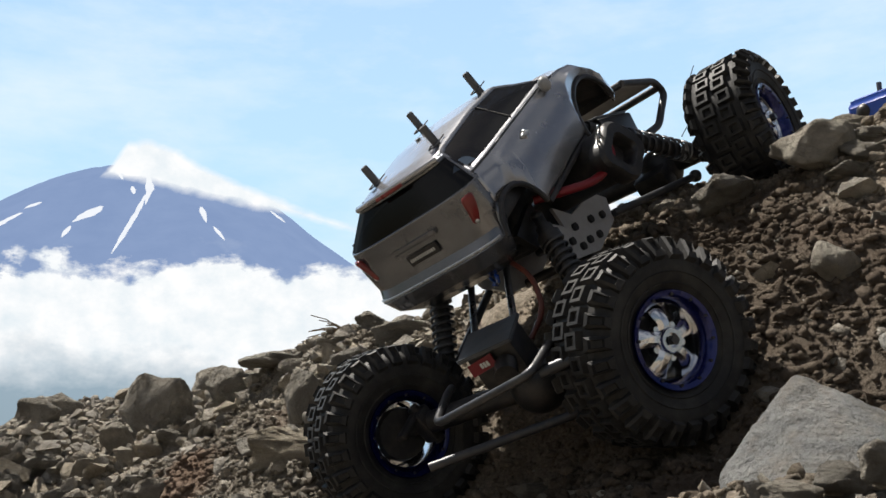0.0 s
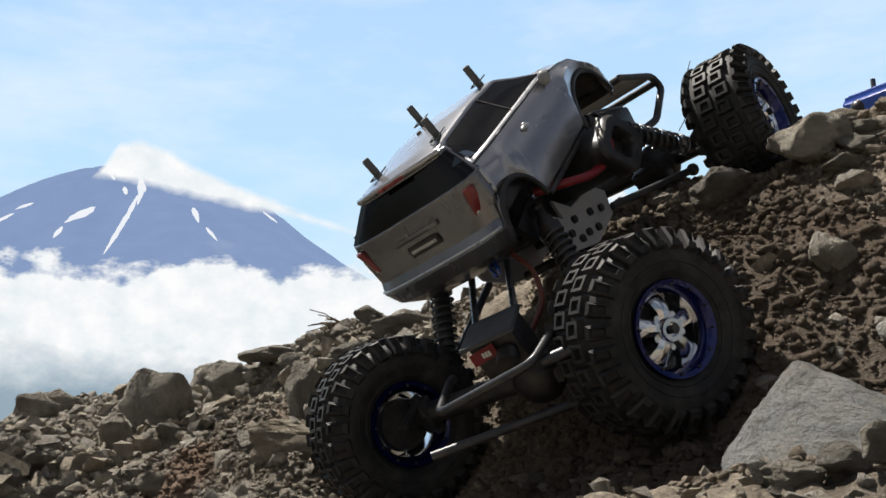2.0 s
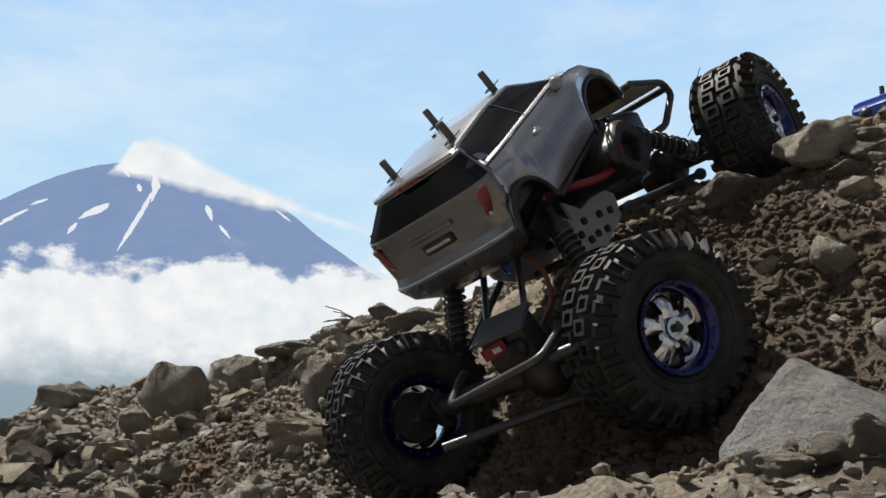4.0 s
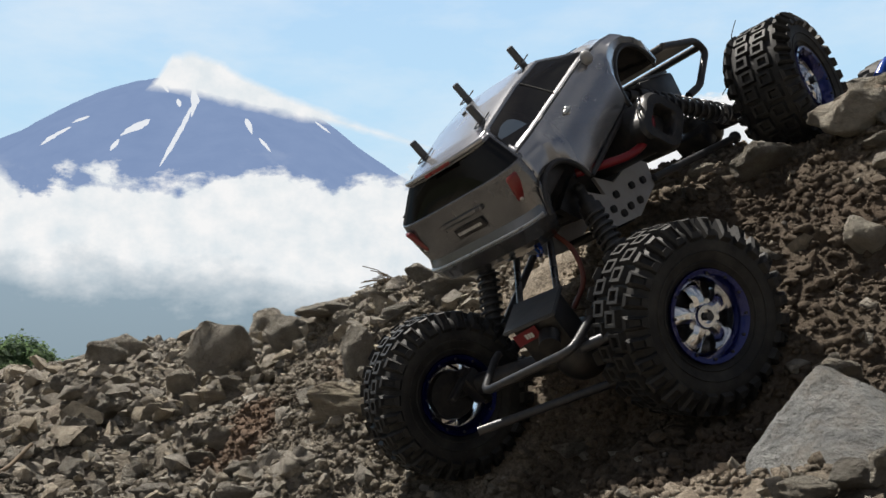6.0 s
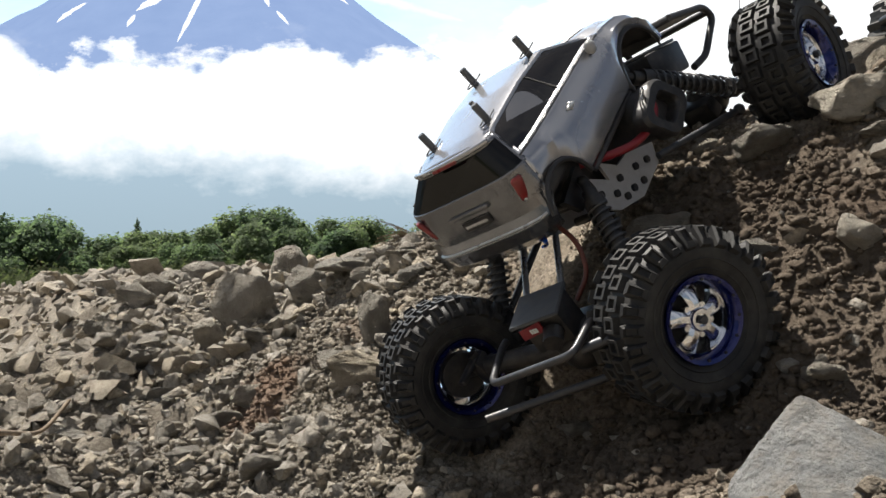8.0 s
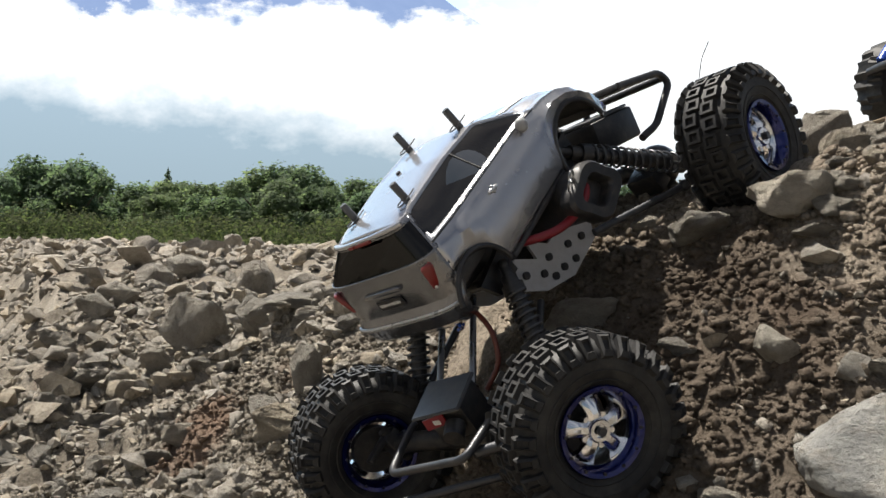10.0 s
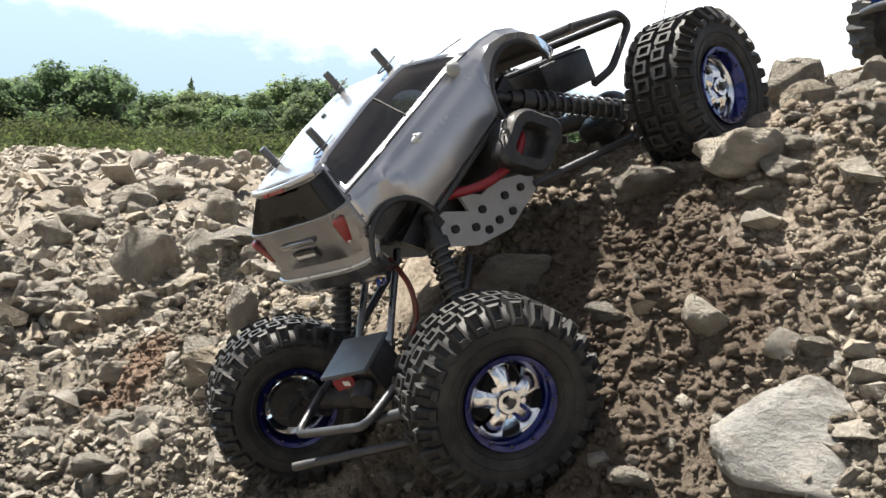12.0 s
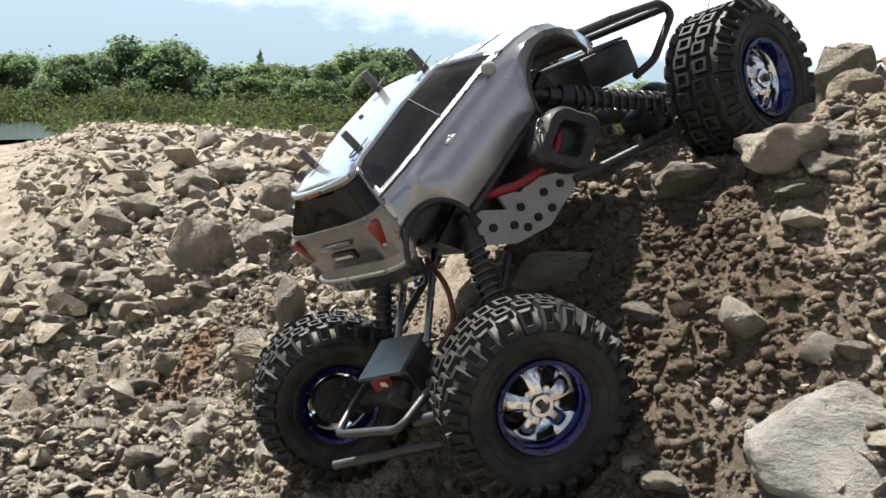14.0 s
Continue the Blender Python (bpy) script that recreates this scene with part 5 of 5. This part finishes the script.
# ---- the second crawler on the top of the heap ----
def build_blue_truck():
    x, y = 1.075, 1.20
    t = tagged(new("blue_crawler"), "blue off-road model car with a white roof parked on the rubble", "model car")
    z = float(height(x, y))
    t.matrix_world = pose(x, y, z + 0.052, 0, 0, 196)
    bm = bmesh.new()
    prism(bm, [(-0.12, 0.03), (0.13, 0.03), (0.135, 0.062), (0.128, 0.072), (0.04, 0.080), (-0.118, 0.082), (-0.122, 0.06)], -0.06, 0.06)
    bmesh.ops.bevel(bm, geom=list(bm.edges), offset=0.006, segments=3, affect="EDGES")
    body = part("body", bm, BLUEPAINT, t, "glossy blue body", smooth=35)
    # cab: posts, panes and a white roof
    for y0 in (-0.055, 0.055):
        for x0, x1 in ((0.032, 0.016), (-0.04, -0.04), (-0.114, -0.110)):
            part("cab_post", add_rod(bmesh.new(), (x0, y0, 0.078), (x1, y0 * 0.93, 0.122), 0.0042, n=8), BLUEPAINT, body, smooth=50)
        bm = bmesh.new()
        prism(bm, [(0.028, 0.083), (0.014, 0.119), (-0.108, 0.119), (-0.112, 0.083)], y0 * 0.95 - 0.0008, y0 * 0.95 + 0.0008)
        part("side_window", bm, WINDOW, body, "smoked side window")
    bm = bmesh.new()
    add_box(bm, (0.002, 0.1, 0.036), pose(0.021, 0, 0.101, 0, -22, 0))
    part("windscreen", bm, WINDOW, body, "smoked windscreen")
    bm = bmesh.new()
    add_box(bm, (0.138, 0.112, 0.009), pose(-0.047, 0, 0.1255), 0.004, 3)
    part("roof", bm, WHITE, body, "white roof", smooth=40)
    for y0 in (-0.03, 0.03):
        part("body_post", add_rod(bmesh.new(), (0.098, y0, 0.07), (0.098, y0, 0.094), 0.0035, n=10), LID, body, "black body post", smooth=40)
    for y0 in (-0.075, 0.075):
        bm = bmesh.new()
        sweep(bm, rounded([(0.145, y0, 0.022), (0.125, y0, 0.05), (0.06, y0, 0.052), (0.04, y0, 0.02)], 0.02), 0.008, 8)
        part("fender", bm, BLUEPAINT, body, smooth=50)
        for x0 in (-0.095, 0.095):
            bm = bmesh.new()
            lathe(bm, [(0.026, -0.018), (0.04, -0.026), (0.052, -0.022), (0.055, 0), (0.052, 0.022), (0.04, 0.026), (0.026, 0.018)], 80)
            # lugs: every second pair of rows stands proud, staggered across the tread
            for v in bm.verts:
                turn = math.atan2(v.co.z, v.co.x) / (2 * math.pi) * 20 + (0.25 if v.co.y > 0 else 0.75)
                rad = math.hypot(v.co.x, v.co.z)
                if rad > 0.05 and turn % 1 < 0.5:
                    v.co.x *= 1.09
                    v.co.z *= 1.09
            w = part("tyre", bm, RUBBER, t, "knobbly black tyre", smooth=35)
            w.location = (x0, y0 * 1.25, 0.0)
            bm = bmesh.new()
            lathe(bm, [(0.001, -0.012), (0.012, -0.014), (0.024, -0.010), (0.027, -0.018), (0.027, 0.018), (0.024, 0.010), (0.012, 0.014), (0.001, 0.012)], 28)
            part("rim", bm, SILVER, w, "silver rim", smooth=35)
    for s in (-1, 1):
        bm = bmesh.new()
        bmesh.ops.create_uvsphere(bm, u_segments=14, v_segments=8, radius=0.012, matrix=pose(0.128, 0.035 * s, 0.048))
        part("headlight", bm, BLACK, t, "dark round headlight", smooth=50)
    bm = bmesh.new()
    sweep(bm, rounded([(0.15, -0.09, 0.01), (0.165, -0.05, 0.014), (0.165, 0.05, 0.014), (0.15, 0.09, 0.01)], 0.02), 0.006, 8)
    add_box(bm, (0.2, 0.06, 0.03), pose(0, 0, 0.012), 0.004)
    add_rod(bm, (-0.095, -0.09, 0), (-0.095, 0.09, 0), 0.008)
    add_rod(bm, (0.095, -0.09, 0), (0.095, 0.09, 0), 0.008)
    part("bumper_frame", bm, BLACK, t, "black bumper and frame", smooth=50)


build_blue_truck()


# ---- trees on the plain ----
def leaf_material(name, a, b2, c):
    n = Nodes(name)
    rnd = n.island()
    col = n.ramp(rnd, (0.0, a), (0.5, b2), (1.0, c))
    tree = n.ramp(n.random(), (0.0, (0.8, 0.88, 0.88)), (1.0, (1.1, 1.08, 0.95)))
    col = n.mix(1.0, col, tree, "MULTIPLY")
    b = n.add("BsdfPrincipled", Base_Color=col, Roughness=0.85)
    b.inputs["Specular IOR Level"].default_value = 0.06
    tr = n.add("BsdfTranslucent", Color=n.mix(1.0, col, (1.0, 1.12, 0.72), "MULTIPLY"))
    return n.end(n.add("MixShader", i0=0.6, i1=b.outputs[0], i2=tr.outputs[0]).outputs[0])


# tree greens greyed and blued: distance haze is painted into the leaf colour
LEAF = leaf_material("hazed_leaves", (0.14, 0.18, 0.13), (0.175, 0.215, 0.158), (0.215, 0.25, 0.185))
SHRUB = leaf_material("shrub_leaves", (0.065, 0.085, 0.048), (0.085, 0.10, 0.058), (0.115, 0.12, 0.075))
BARK = plain("bark", (0.09, 0.07, 0.05), 0.9, grain=0.4, scale=6)


def leaf_mesh(name, seed, count, lobes, leaf, material=None):
    """Leaf sprays gathered in uneven lobes: lobes are (x, y, z, radius)."""
    r = np.random.RandomState(seed)
    w = np.array([l[3] ** 2 for l in lobes])
    pick = r.choice(len(lobes), count, p=w / w.sum())
    L = np.array(lobes)[pick]
    d = r.normal(size=(count, 3))
    d /= np.linalg.norm(d, axis=1)[:, None]
    rad = L[:, 3] * r.uniform(0.55, 1.08, count) * (1 + 0.25 * np.sin(d[:, 0] * 7 + pick) * np.cos(d[:, 2] * 6 + pick))
    c = L[:, :3] + d * rad[:, None] * np.array([1, 1, 0.85])
    nrm = d * 0.7 + np.array([0, -0.25, 0.75]) + r.normal(size=(count, 3)) * 0.55
    nrm /= np.linalg.norm(nrm, axis=1)[:, None]
    u = np.cross(nrm, r.normal(size=(count, 3)))
    u /= np.linalg.norm(u, axis=1)[:, None]
    v = np.cross(nrm, u)
    s = (leaf * r.uniform(0.6, 1.4, count))[:, None]
    quad = np.stack([c - u * s, c - v * s * 0.6, c + u * s, c + v * s * 0.6], 1)
    me = bpy.data.meshes.new(name)
    me.from_pydata(quad.reshape(-1, 3), [], np.arange(count * 4).reshape(-1, 4))
    me.materials.append(material or LEAF)
    return me


def build_tree(seed, tall):
    rg = random.Random(seed)
    tree = new("tree")
    bm = bmesh.new()
    sweep(bm, [(0, 0, -0.3), (0.1, 0, tall * 0.2), (rg.uniform(-0.3, 0.3), rg.uniform(-0.3, 0.3), tall * 0.6)], 0.22, 8, lambda t: 1 - 0.6 * t)
    lobes = []
    for i in range(17):
        a, d = rg.uniform(0, 6.28), tall * rg.uniform(0.05, 0.46)
        h = tall * rg.uniform(0.13, 0.86)
        lobes.append((d * math.cos(a), d * math.sin(a), h, tall * rg.uniform(0.11, 0.2)))
        if i < 6:
            sweep(bm, [(0, 0, tall * 0.25), (lobes[-1][0] * 0.6, lobes[-1][1] * 0.6, h * 0.75), lobes[-1][:3]], 0.09, 6, lambda t: 1 - 0.8 * t)
    part("trunk", bm, BARK, tree, smooth=50)
    crown = new("crown", leaf_mesh("crown", seed, 11000, lobes, 0.125))
    crown.parent = tree
    return tagged(tree, "leafy green broadleaf tree on the plain", "tree", "trees beyond the heap")


TREES = [build_tree(300 + i, 6.0) for i in range(5)]
rng = random.Random(8)
# heading (degrees, to the left), distance, height: the tall ones that stand out
ROW = [(11.3, 116, 8.6), (10.2, 112, 9.3), (9.2, 118, 8.7), (7.2, 122, 8.9), (-0.6, 117, 8.6), (-1.6, 112, 9.4), (-2.7, 115, 9.3), (-4.6, 119, 8.4), (-6.8, 121, 7.9), (15.2, 117, 7.6), (17.6, 121, 7.8)]
# and the lower wood between and behind them
for i in range(64):
    ROW.append((-26 + i * 0.95 + rng.uniform(-0.5, 0.5), rng.uniform(100, 140), rng.uniform(5.2, 7.6)))
used = set()
for i, (az, dist, tall) in enumerate(ROW):
    m = pose(-dist * math.sin(radians(az)), dist * math.cos(radians(az)), -0.9, 0, 0, rng.uniform(0, 360)) @ Matrix.Diagonal((*(tall * k / 6.0 for k in (1.2, 1.2, 0.96)), 1))
    k = i % 5
    if k not in used:
        used.add(k)
        TREES[k].matrix_world = m
    else:
        copy_thing(TREES[k], m).matrix_world = m


def build_bushes():
    rg = random.Random(31)
    lobes = []
    for _ in range(620):
        az, d = radians(rg.uniform(-26, 36)), rg.uniform(74, 106)
        r = rg.uniform(0.7, 1.9)
        lobes.append((-d * math.sin(az), d * math.cos(az), r * 0.7 - 0.8, r))
    for _ in range(900):
        az, d = radians(rg.uniform(-26, 14)), rg.uniform(40, 80)
        r = rg.uniform(0.25, 0.6) * d / 50
        lobes.append((-d * math.sin(az), d * math.cos(az), r * 0.5 - 0.75, r))
    ob = new("bushes", leaf_mesh("bushes", 77, 150000, lobes, 0.13, SHRUB))
    tagged(ob, "low green shrubs in front of the trees", "bushes", kind="stuff")
    lobes = []
    for _ in range(900):
        az, d = radians(rg.uniform(-30, 38)), rg.uniform(145, 300)
        r = rg.uniform(2.0, 3.2) * (0.7 + d / 400)
        lobes.append((-d * math.sin(az), d * math.cos(az), rg.uniform(0.5, 0.037 * d), r))
    ob = new("woods", leaf_mesh("woods", 78, 120000, lobes, 0.28))
    tagged(ob, "far green woods on the plain", "woods", kind="stuff")


build_bushes()


def build_pine():
    """A lone conifer whose tip stands over the wood."""
    pine = tagged(new("pine"), "dark pointed conifer standing above the far wood", "tree")
    pine.matrix_world = pose(-9.2, 136, -0.9)
    part("trunk", add_rod(bmesh.new(), (0, 0, 0), (0, 0, 9.6), 0.14, 0.03, 8), BARK, pine)
    lobes = [(0.12 * math.cos(i * 2.4), 0.12 * math.sin(i * 2.4), 5.6 + i * 0.33, 0.85 - 0.06 * i) for i in range(12)]
    crown = new("crown", leaf_mesh("crown", 91, 2600, lobes, 0.11))
    crown.parent = pine


build_pine()


def build_water():
    """A shallow pool between the end of the heap and the reeds."""
    n = Nodes("still_water")
    p = n.place()
    b = n.add("BsdfPrincipled", Base_Color=(0.05, 0.075, 0.085, 1), Roughness=0.12)
    n.set(b, "Normal", n.bump(n.noise(1.3, 4, 0.6, p), 0.25, 0.05))
    bm = bmesh.new()
    rim = []
    for i in range(40):
        a = 2 * math.pi * i / 40
        wob = 1 + 0.07 * math.sin(3 * a + 1) + 0.04 * math.sin(7 * a)
        rim.append(bm.verts.new((-28 + 20 * math.cos(a) * wob, 50 + 40 * math.sin(a) * wob, -0.74)))
    bm.faces.new(rim)
    tagged(part("water", bm, n.end(b.outputs[0]), None), "pale calm water reflecting the sky below the heap", "water", kind="structure")


build_water()


# ---- the distance: mountain, snow, cloud ----
DIST = 3700.0


def profile(r):
    return np.interp(r, [0, 90, 170, 250, 350, 470, 590, 740, 1000, 1300], [1070, 1086, 1084, 1062, 1014, 940, 856, 745, 550, 350])


def distance_glow(name, dark, light, scale):
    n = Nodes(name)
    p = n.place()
    # self-lit colour: the haze of distance is painted in, no lamp reaches it
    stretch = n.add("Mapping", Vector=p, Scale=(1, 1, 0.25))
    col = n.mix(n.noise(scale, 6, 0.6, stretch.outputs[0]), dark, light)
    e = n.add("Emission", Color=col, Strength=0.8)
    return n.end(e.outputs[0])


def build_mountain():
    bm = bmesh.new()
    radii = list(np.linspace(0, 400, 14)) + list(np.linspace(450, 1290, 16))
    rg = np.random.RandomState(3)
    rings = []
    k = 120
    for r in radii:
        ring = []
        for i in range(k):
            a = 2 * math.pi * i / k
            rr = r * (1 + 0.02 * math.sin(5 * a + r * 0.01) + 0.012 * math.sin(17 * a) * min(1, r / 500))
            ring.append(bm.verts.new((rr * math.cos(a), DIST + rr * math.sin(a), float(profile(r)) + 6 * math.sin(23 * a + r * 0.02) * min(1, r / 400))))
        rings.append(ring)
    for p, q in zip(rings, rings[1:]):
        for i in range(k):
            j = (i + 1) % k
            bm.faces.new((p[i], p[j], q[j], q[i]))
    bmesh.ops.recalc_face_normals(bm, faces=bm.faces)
    # slope tint carries painted blue haze; slope and snow both glow
    mountain = tagged(part("mountain", bm, distance_glow("painted_haze_slope", (0.21, 0.3, 0.51), (0.28, 0.375, 0.59), 0.012), None, smooth=60), "blue volcano in the distance, its haze painted as glow", "mountain", kind="structure")
    snow = distance_glow("glowing_far_snow", (0.8, 0.85, 0.93), (0.95, 0.97, 1.0), 0.02)

    def streak(points, wide):
        """A tapering band of snow down the slope: points are (heading to the left, height above level) in degrees."""
        bm = bmesh.new()
        pts = []
        for az, el in points:
            y = DIST - 700
            for _ in range(30):
                x, z = -y * math.tan(radians(az)), y / math.cos(radians(az)) * math.tan(radians(el))
                hgt = float(profile(math.hypot(x, y - DIST)))
                y += (z - hgt) * 0.8 if abs(z - hgt) > 1 and y < DIST else 0
                y = min(max(y, DIST - 1250), DIST - 5)
            pts.append(Vector((x, y, z)) * 0.97)
        fine = []
        for a, b in zip(pts, pts[1:]):
            fine += [a.lerp(b, t / 5) for t in range(5)]
        fine.append(pts[-1])
        rows = []
        for i, p in enumerate(fine):
            t = i / (len(fine) - 1)
            w = wide * math.sin(math.pi * min(0.97, 0.12 + 0.85 * t)) * (0.7 + 0.5 * rg.rand())
            rows.append((bm.verts.new(p + Vector((-w, 0, 0))), bm.verts.new(p + Vector((w, 0, 0)))))
        for a, b in zip(rows, rows[1:]):
            bm.faces.new((a[0], a[1], b[1], b[0]))
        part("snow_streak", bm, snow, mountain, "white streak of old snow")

    for pts, wide in (([(-0.1, 16.6), (-0.2, 15.9), (0.0, 15.1)], 11), ([(0.0, 15.6), (0.4, 14.7), (1.1, 13.4), (1.6, 12.5)], 8), ([(2.2, 14.9), (2.9, 14.4), (3.6, 14.0)], 17),
                      ([(3.7, 13.8), (4.1, 13.2)], 8), ([(-2.9, 15.1), (-3.2, 14.3)], 9), ([(-3.6, 14.1), (-4.2, 13.4)], 7), ([(5.2, 14.9), (6.0, 14.5)], 9), ([(6.1, 14.3), (6.9, 13.8), (7.5, 13.3)], 10),
                      ([(1.4, 16.6), (1.2, 16.3)], 7), ([(0.7, 16.0), (0.6, 15.6)], 8), ([(-6.6, 15.0), (-7.4, 14.4)], 6)):
        streak(pts, wide)


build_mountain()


def build_clouds():
    n = Nodes("cloud_bank")
    p = n.place()
    sep = n.add("SeparateXYZ", Vector=p)
    x, y, z = sep.outputs
    az = n.math("MULTIPLY", n.math("ARCTAN2", n.math("MULTIPLY", x, -1.0), y), 57.2958)
    flat = n.math("SQRT", n.math("ADD", n.math("MULTIPLY", x, x), n.math("MULTIPLY", y, y)))
    el = n.math("MULTIPLY", n.math("ARCTAN2", z, flat), 57.2958)
    vec = n.add("CombineXYZ", X=n.math("MULTIPLY", az, 0.16), Y=n.math("MULTIPLY", el, 0.34), Z=0.3).outputs[0]
    big = n.noise(1.0, 8, 0.56, vec)
    even = n.add("CombineXYZ", X=n.math("MULTIPLY", az, 0.29), Y=n.math("MULTIPLY", el, 0.34), Z=0.8).outputs[0]
    fine = n.noise(2.2, 8, 0.58, even)
    puff = n.math("ADD", n.math("MULTIPLY", n.math("SUBTRACT", big, 0.5), 1.0), n.math("MULTIPLY", n.math("SUBTRACT", fine, 0.5), 0.3))

    def clamp01(v):
        return n.math("MINIMUM", n.math("MAXIMUM", v, 0.0), 1.0)

    low = n.math("MULTIPLY_ADD", az, 0.10, 4.9)
    white = clamp01(n.math("MULTIPLY_ADD", puff, 1.8, n.math("MULTIPLY", n.math("SUBTRACT", el, low), 0.36)))
    slope = n.math("MULTIPLY", n.math("MAXIMUM", n.math("SUBTRACT", -2.0, az), 0.0), -0.02)
    top = n.math("ADD", n.math("MINIMUM", n.math("MULTIPLY_ADD", puff, 9.5, 12.4), 13.1), slope)
    hump = n.math("MAXIMUM", n.math("SUBTRACT", 1.0, n.math("MULTIPLY", n.math("ABSOLUTE", n.math("ADD", az, 4.2)), 0.3)), 0.0)
    top = n.math("ADD", top, hump)
    east = clamp01(n.math("MULTIPLY", n.math("SUBTRACT", -14.0, az), 0.15))
    top = n.math("MULTIPLY_ADD", east, 4.0, top)
    gap = n.math("SUBTRACT", 2.0, n.math("MULTIPLY", n.math("ABSOLUTE", n.math("SUBTRACT", az, 8.4)), 0.85))
    dip = n.math("MULTIPLY", n.math("MAXIMUM", n.math("MULTIPLY_ADD", puff, -4.0, gap), 0.0), -1.0)
    top = n.math("ADD", top, dip)
    band = clamp01(n.math("MULTIPLY", n.math("SUBTRACT", top, el), 1.3))
    # cap on the summit, trailing off down its right flank
    trail = n.math("MULTIPLY", n.math("MAXIMUM", n.math("SUBTRACT", -0.3, az), 0.0), -0.29)
    left = n.math("MULTIPLY", n.math("MAXIMUM", n.math("SUBTRACT", az, 1.0), 0.0), -0.6)
    mid = n.math("ADD", n.math("ADD", 17.2, left), trail)
    thick = n.math("ADD", n.math("SUBTRACT", 1.12, n.math("MULTIPLY", n.math("ABSOLUTE", n.math("ADD", az, 0.8)), 0.085)), left)
    cap = clamp01(n.math("MULTIPLY", n.math("SUBTRACT", n.math("MULTIPLY_ADD", puff, 1.3, thick), n.math("ABSOLUTE", n.math("SUBTRACT", el, mid))), 2.4))
    knob = n.math("SUBTRACT", 1.05, n.math("SQRT", n.math("ADD", n.math("MULTIPLY", az, az), n.math("POWER", n.math("ABSOLUTE", n.math("SUBTRACT", el, 17.5)), 2.0))))
    cap = n.math("MAXIMUM", cap, clamp01(n.math("MULTIPLY", knob, 2.2)))
    wisp = clamp01(n.math("MULTIPLY", n.math("SUBTRACT", n.noise(0.8, 7, 0.62, vec), 0.57), 1.5))
    alpha = clamp01(n.math("MAXIMUM", n.math("MAXIMUM", band, cap), n.math("MULTIPLY", wisp, 0.75)))
    # haze below and grey shading of the cloud, painted as glowing colours
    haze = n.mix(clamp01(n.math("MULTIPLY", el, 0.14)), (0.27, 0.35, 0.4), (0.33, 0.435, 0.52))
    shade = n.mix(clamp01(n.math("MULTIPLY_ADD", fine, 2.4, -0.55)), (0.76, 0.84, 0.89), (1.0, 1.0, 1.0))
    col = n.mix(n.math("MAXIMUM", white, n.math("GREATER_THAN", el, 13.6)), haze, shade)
    glow = n.add("Emission", Color=col, Strength=0.8)
    clear = n.add("BsdfTransparent")
    mat = n.end(n.add("MixShader", i0=alpha, i1=clear.outputs[0], i2=glow.outputs[0]).outputs[0])
    bm = bmesh.new()
    rad = 2380.0
    rows = []
    for e in np.linspace(-0.6, 26, 14):
        rows.append([bm.verts.new((-rad * math.sin(a), rad * math.cos(a), rad * math.tan(radians(e)))) for a in np.linspace(-1.0, 0.95, 40)])
    for a, b in zip(rows, rows[1:]):
        for i in range(39):
            bm.faces.new((a[i], a[i + 1], b[i + 1], b[i]))
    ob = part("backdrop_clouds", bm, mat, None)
    tagged(ob, "bright cumulus bank with painted glowing haze before the mountain", "clouds", kind="structure")


build_clouds()


def build_sky_sheet():
    """Bright thin-veiled sky far behind the mountain."""
    n = Nodes("veiled_sky")
    sep = n.add("SeparateXYZ", Vector=n.place())
    el = n.math("DIVIDE", sep.outputs[2], 4600.0)
    vec = n.add("Mapping", Vector=n.place(), Scale=(0.0006, 0.0006, 0.0016)).outputs[0]
    col = n.ramp(el, (0.05, (0.66, 0.86, 0.97)), (0.3, (0.53, 0.78, 1.0)), (0.6, (0.43, 0.65, 0.99)))
    col = n.mix(n.ramp(n.noise(1.6, 7, 0.6, vec), (0.47, (0, 0, 0)), (0.8, (0.6, 0.6, 0.6))), col, (0.88, 0.95, 1.0))
    mat = n.end(n.add("Emission", Color=col, Strength=0.82).outputs[0])
    bm = bmesh.new()
    rows = []
    for z in np.linspace(-60, 3000, 12):
        rows.append([bm.verts.new((-4600 * math.sin(a), 4600 * math.cos(a), z)) for a in np.linspace(-1.15, 0.85, 40)])
    for a, b in zip(rows, rows[1:]):
        for i in range(39):
            bm.faces.new((a[i], a[i + 1], b[i + 1], b[i]))
    tagged(part("backdrop_sky", bm, mat, None), "pale blue summer sky with thin veils", "sky", kind="structure")


build_sky_sheet()
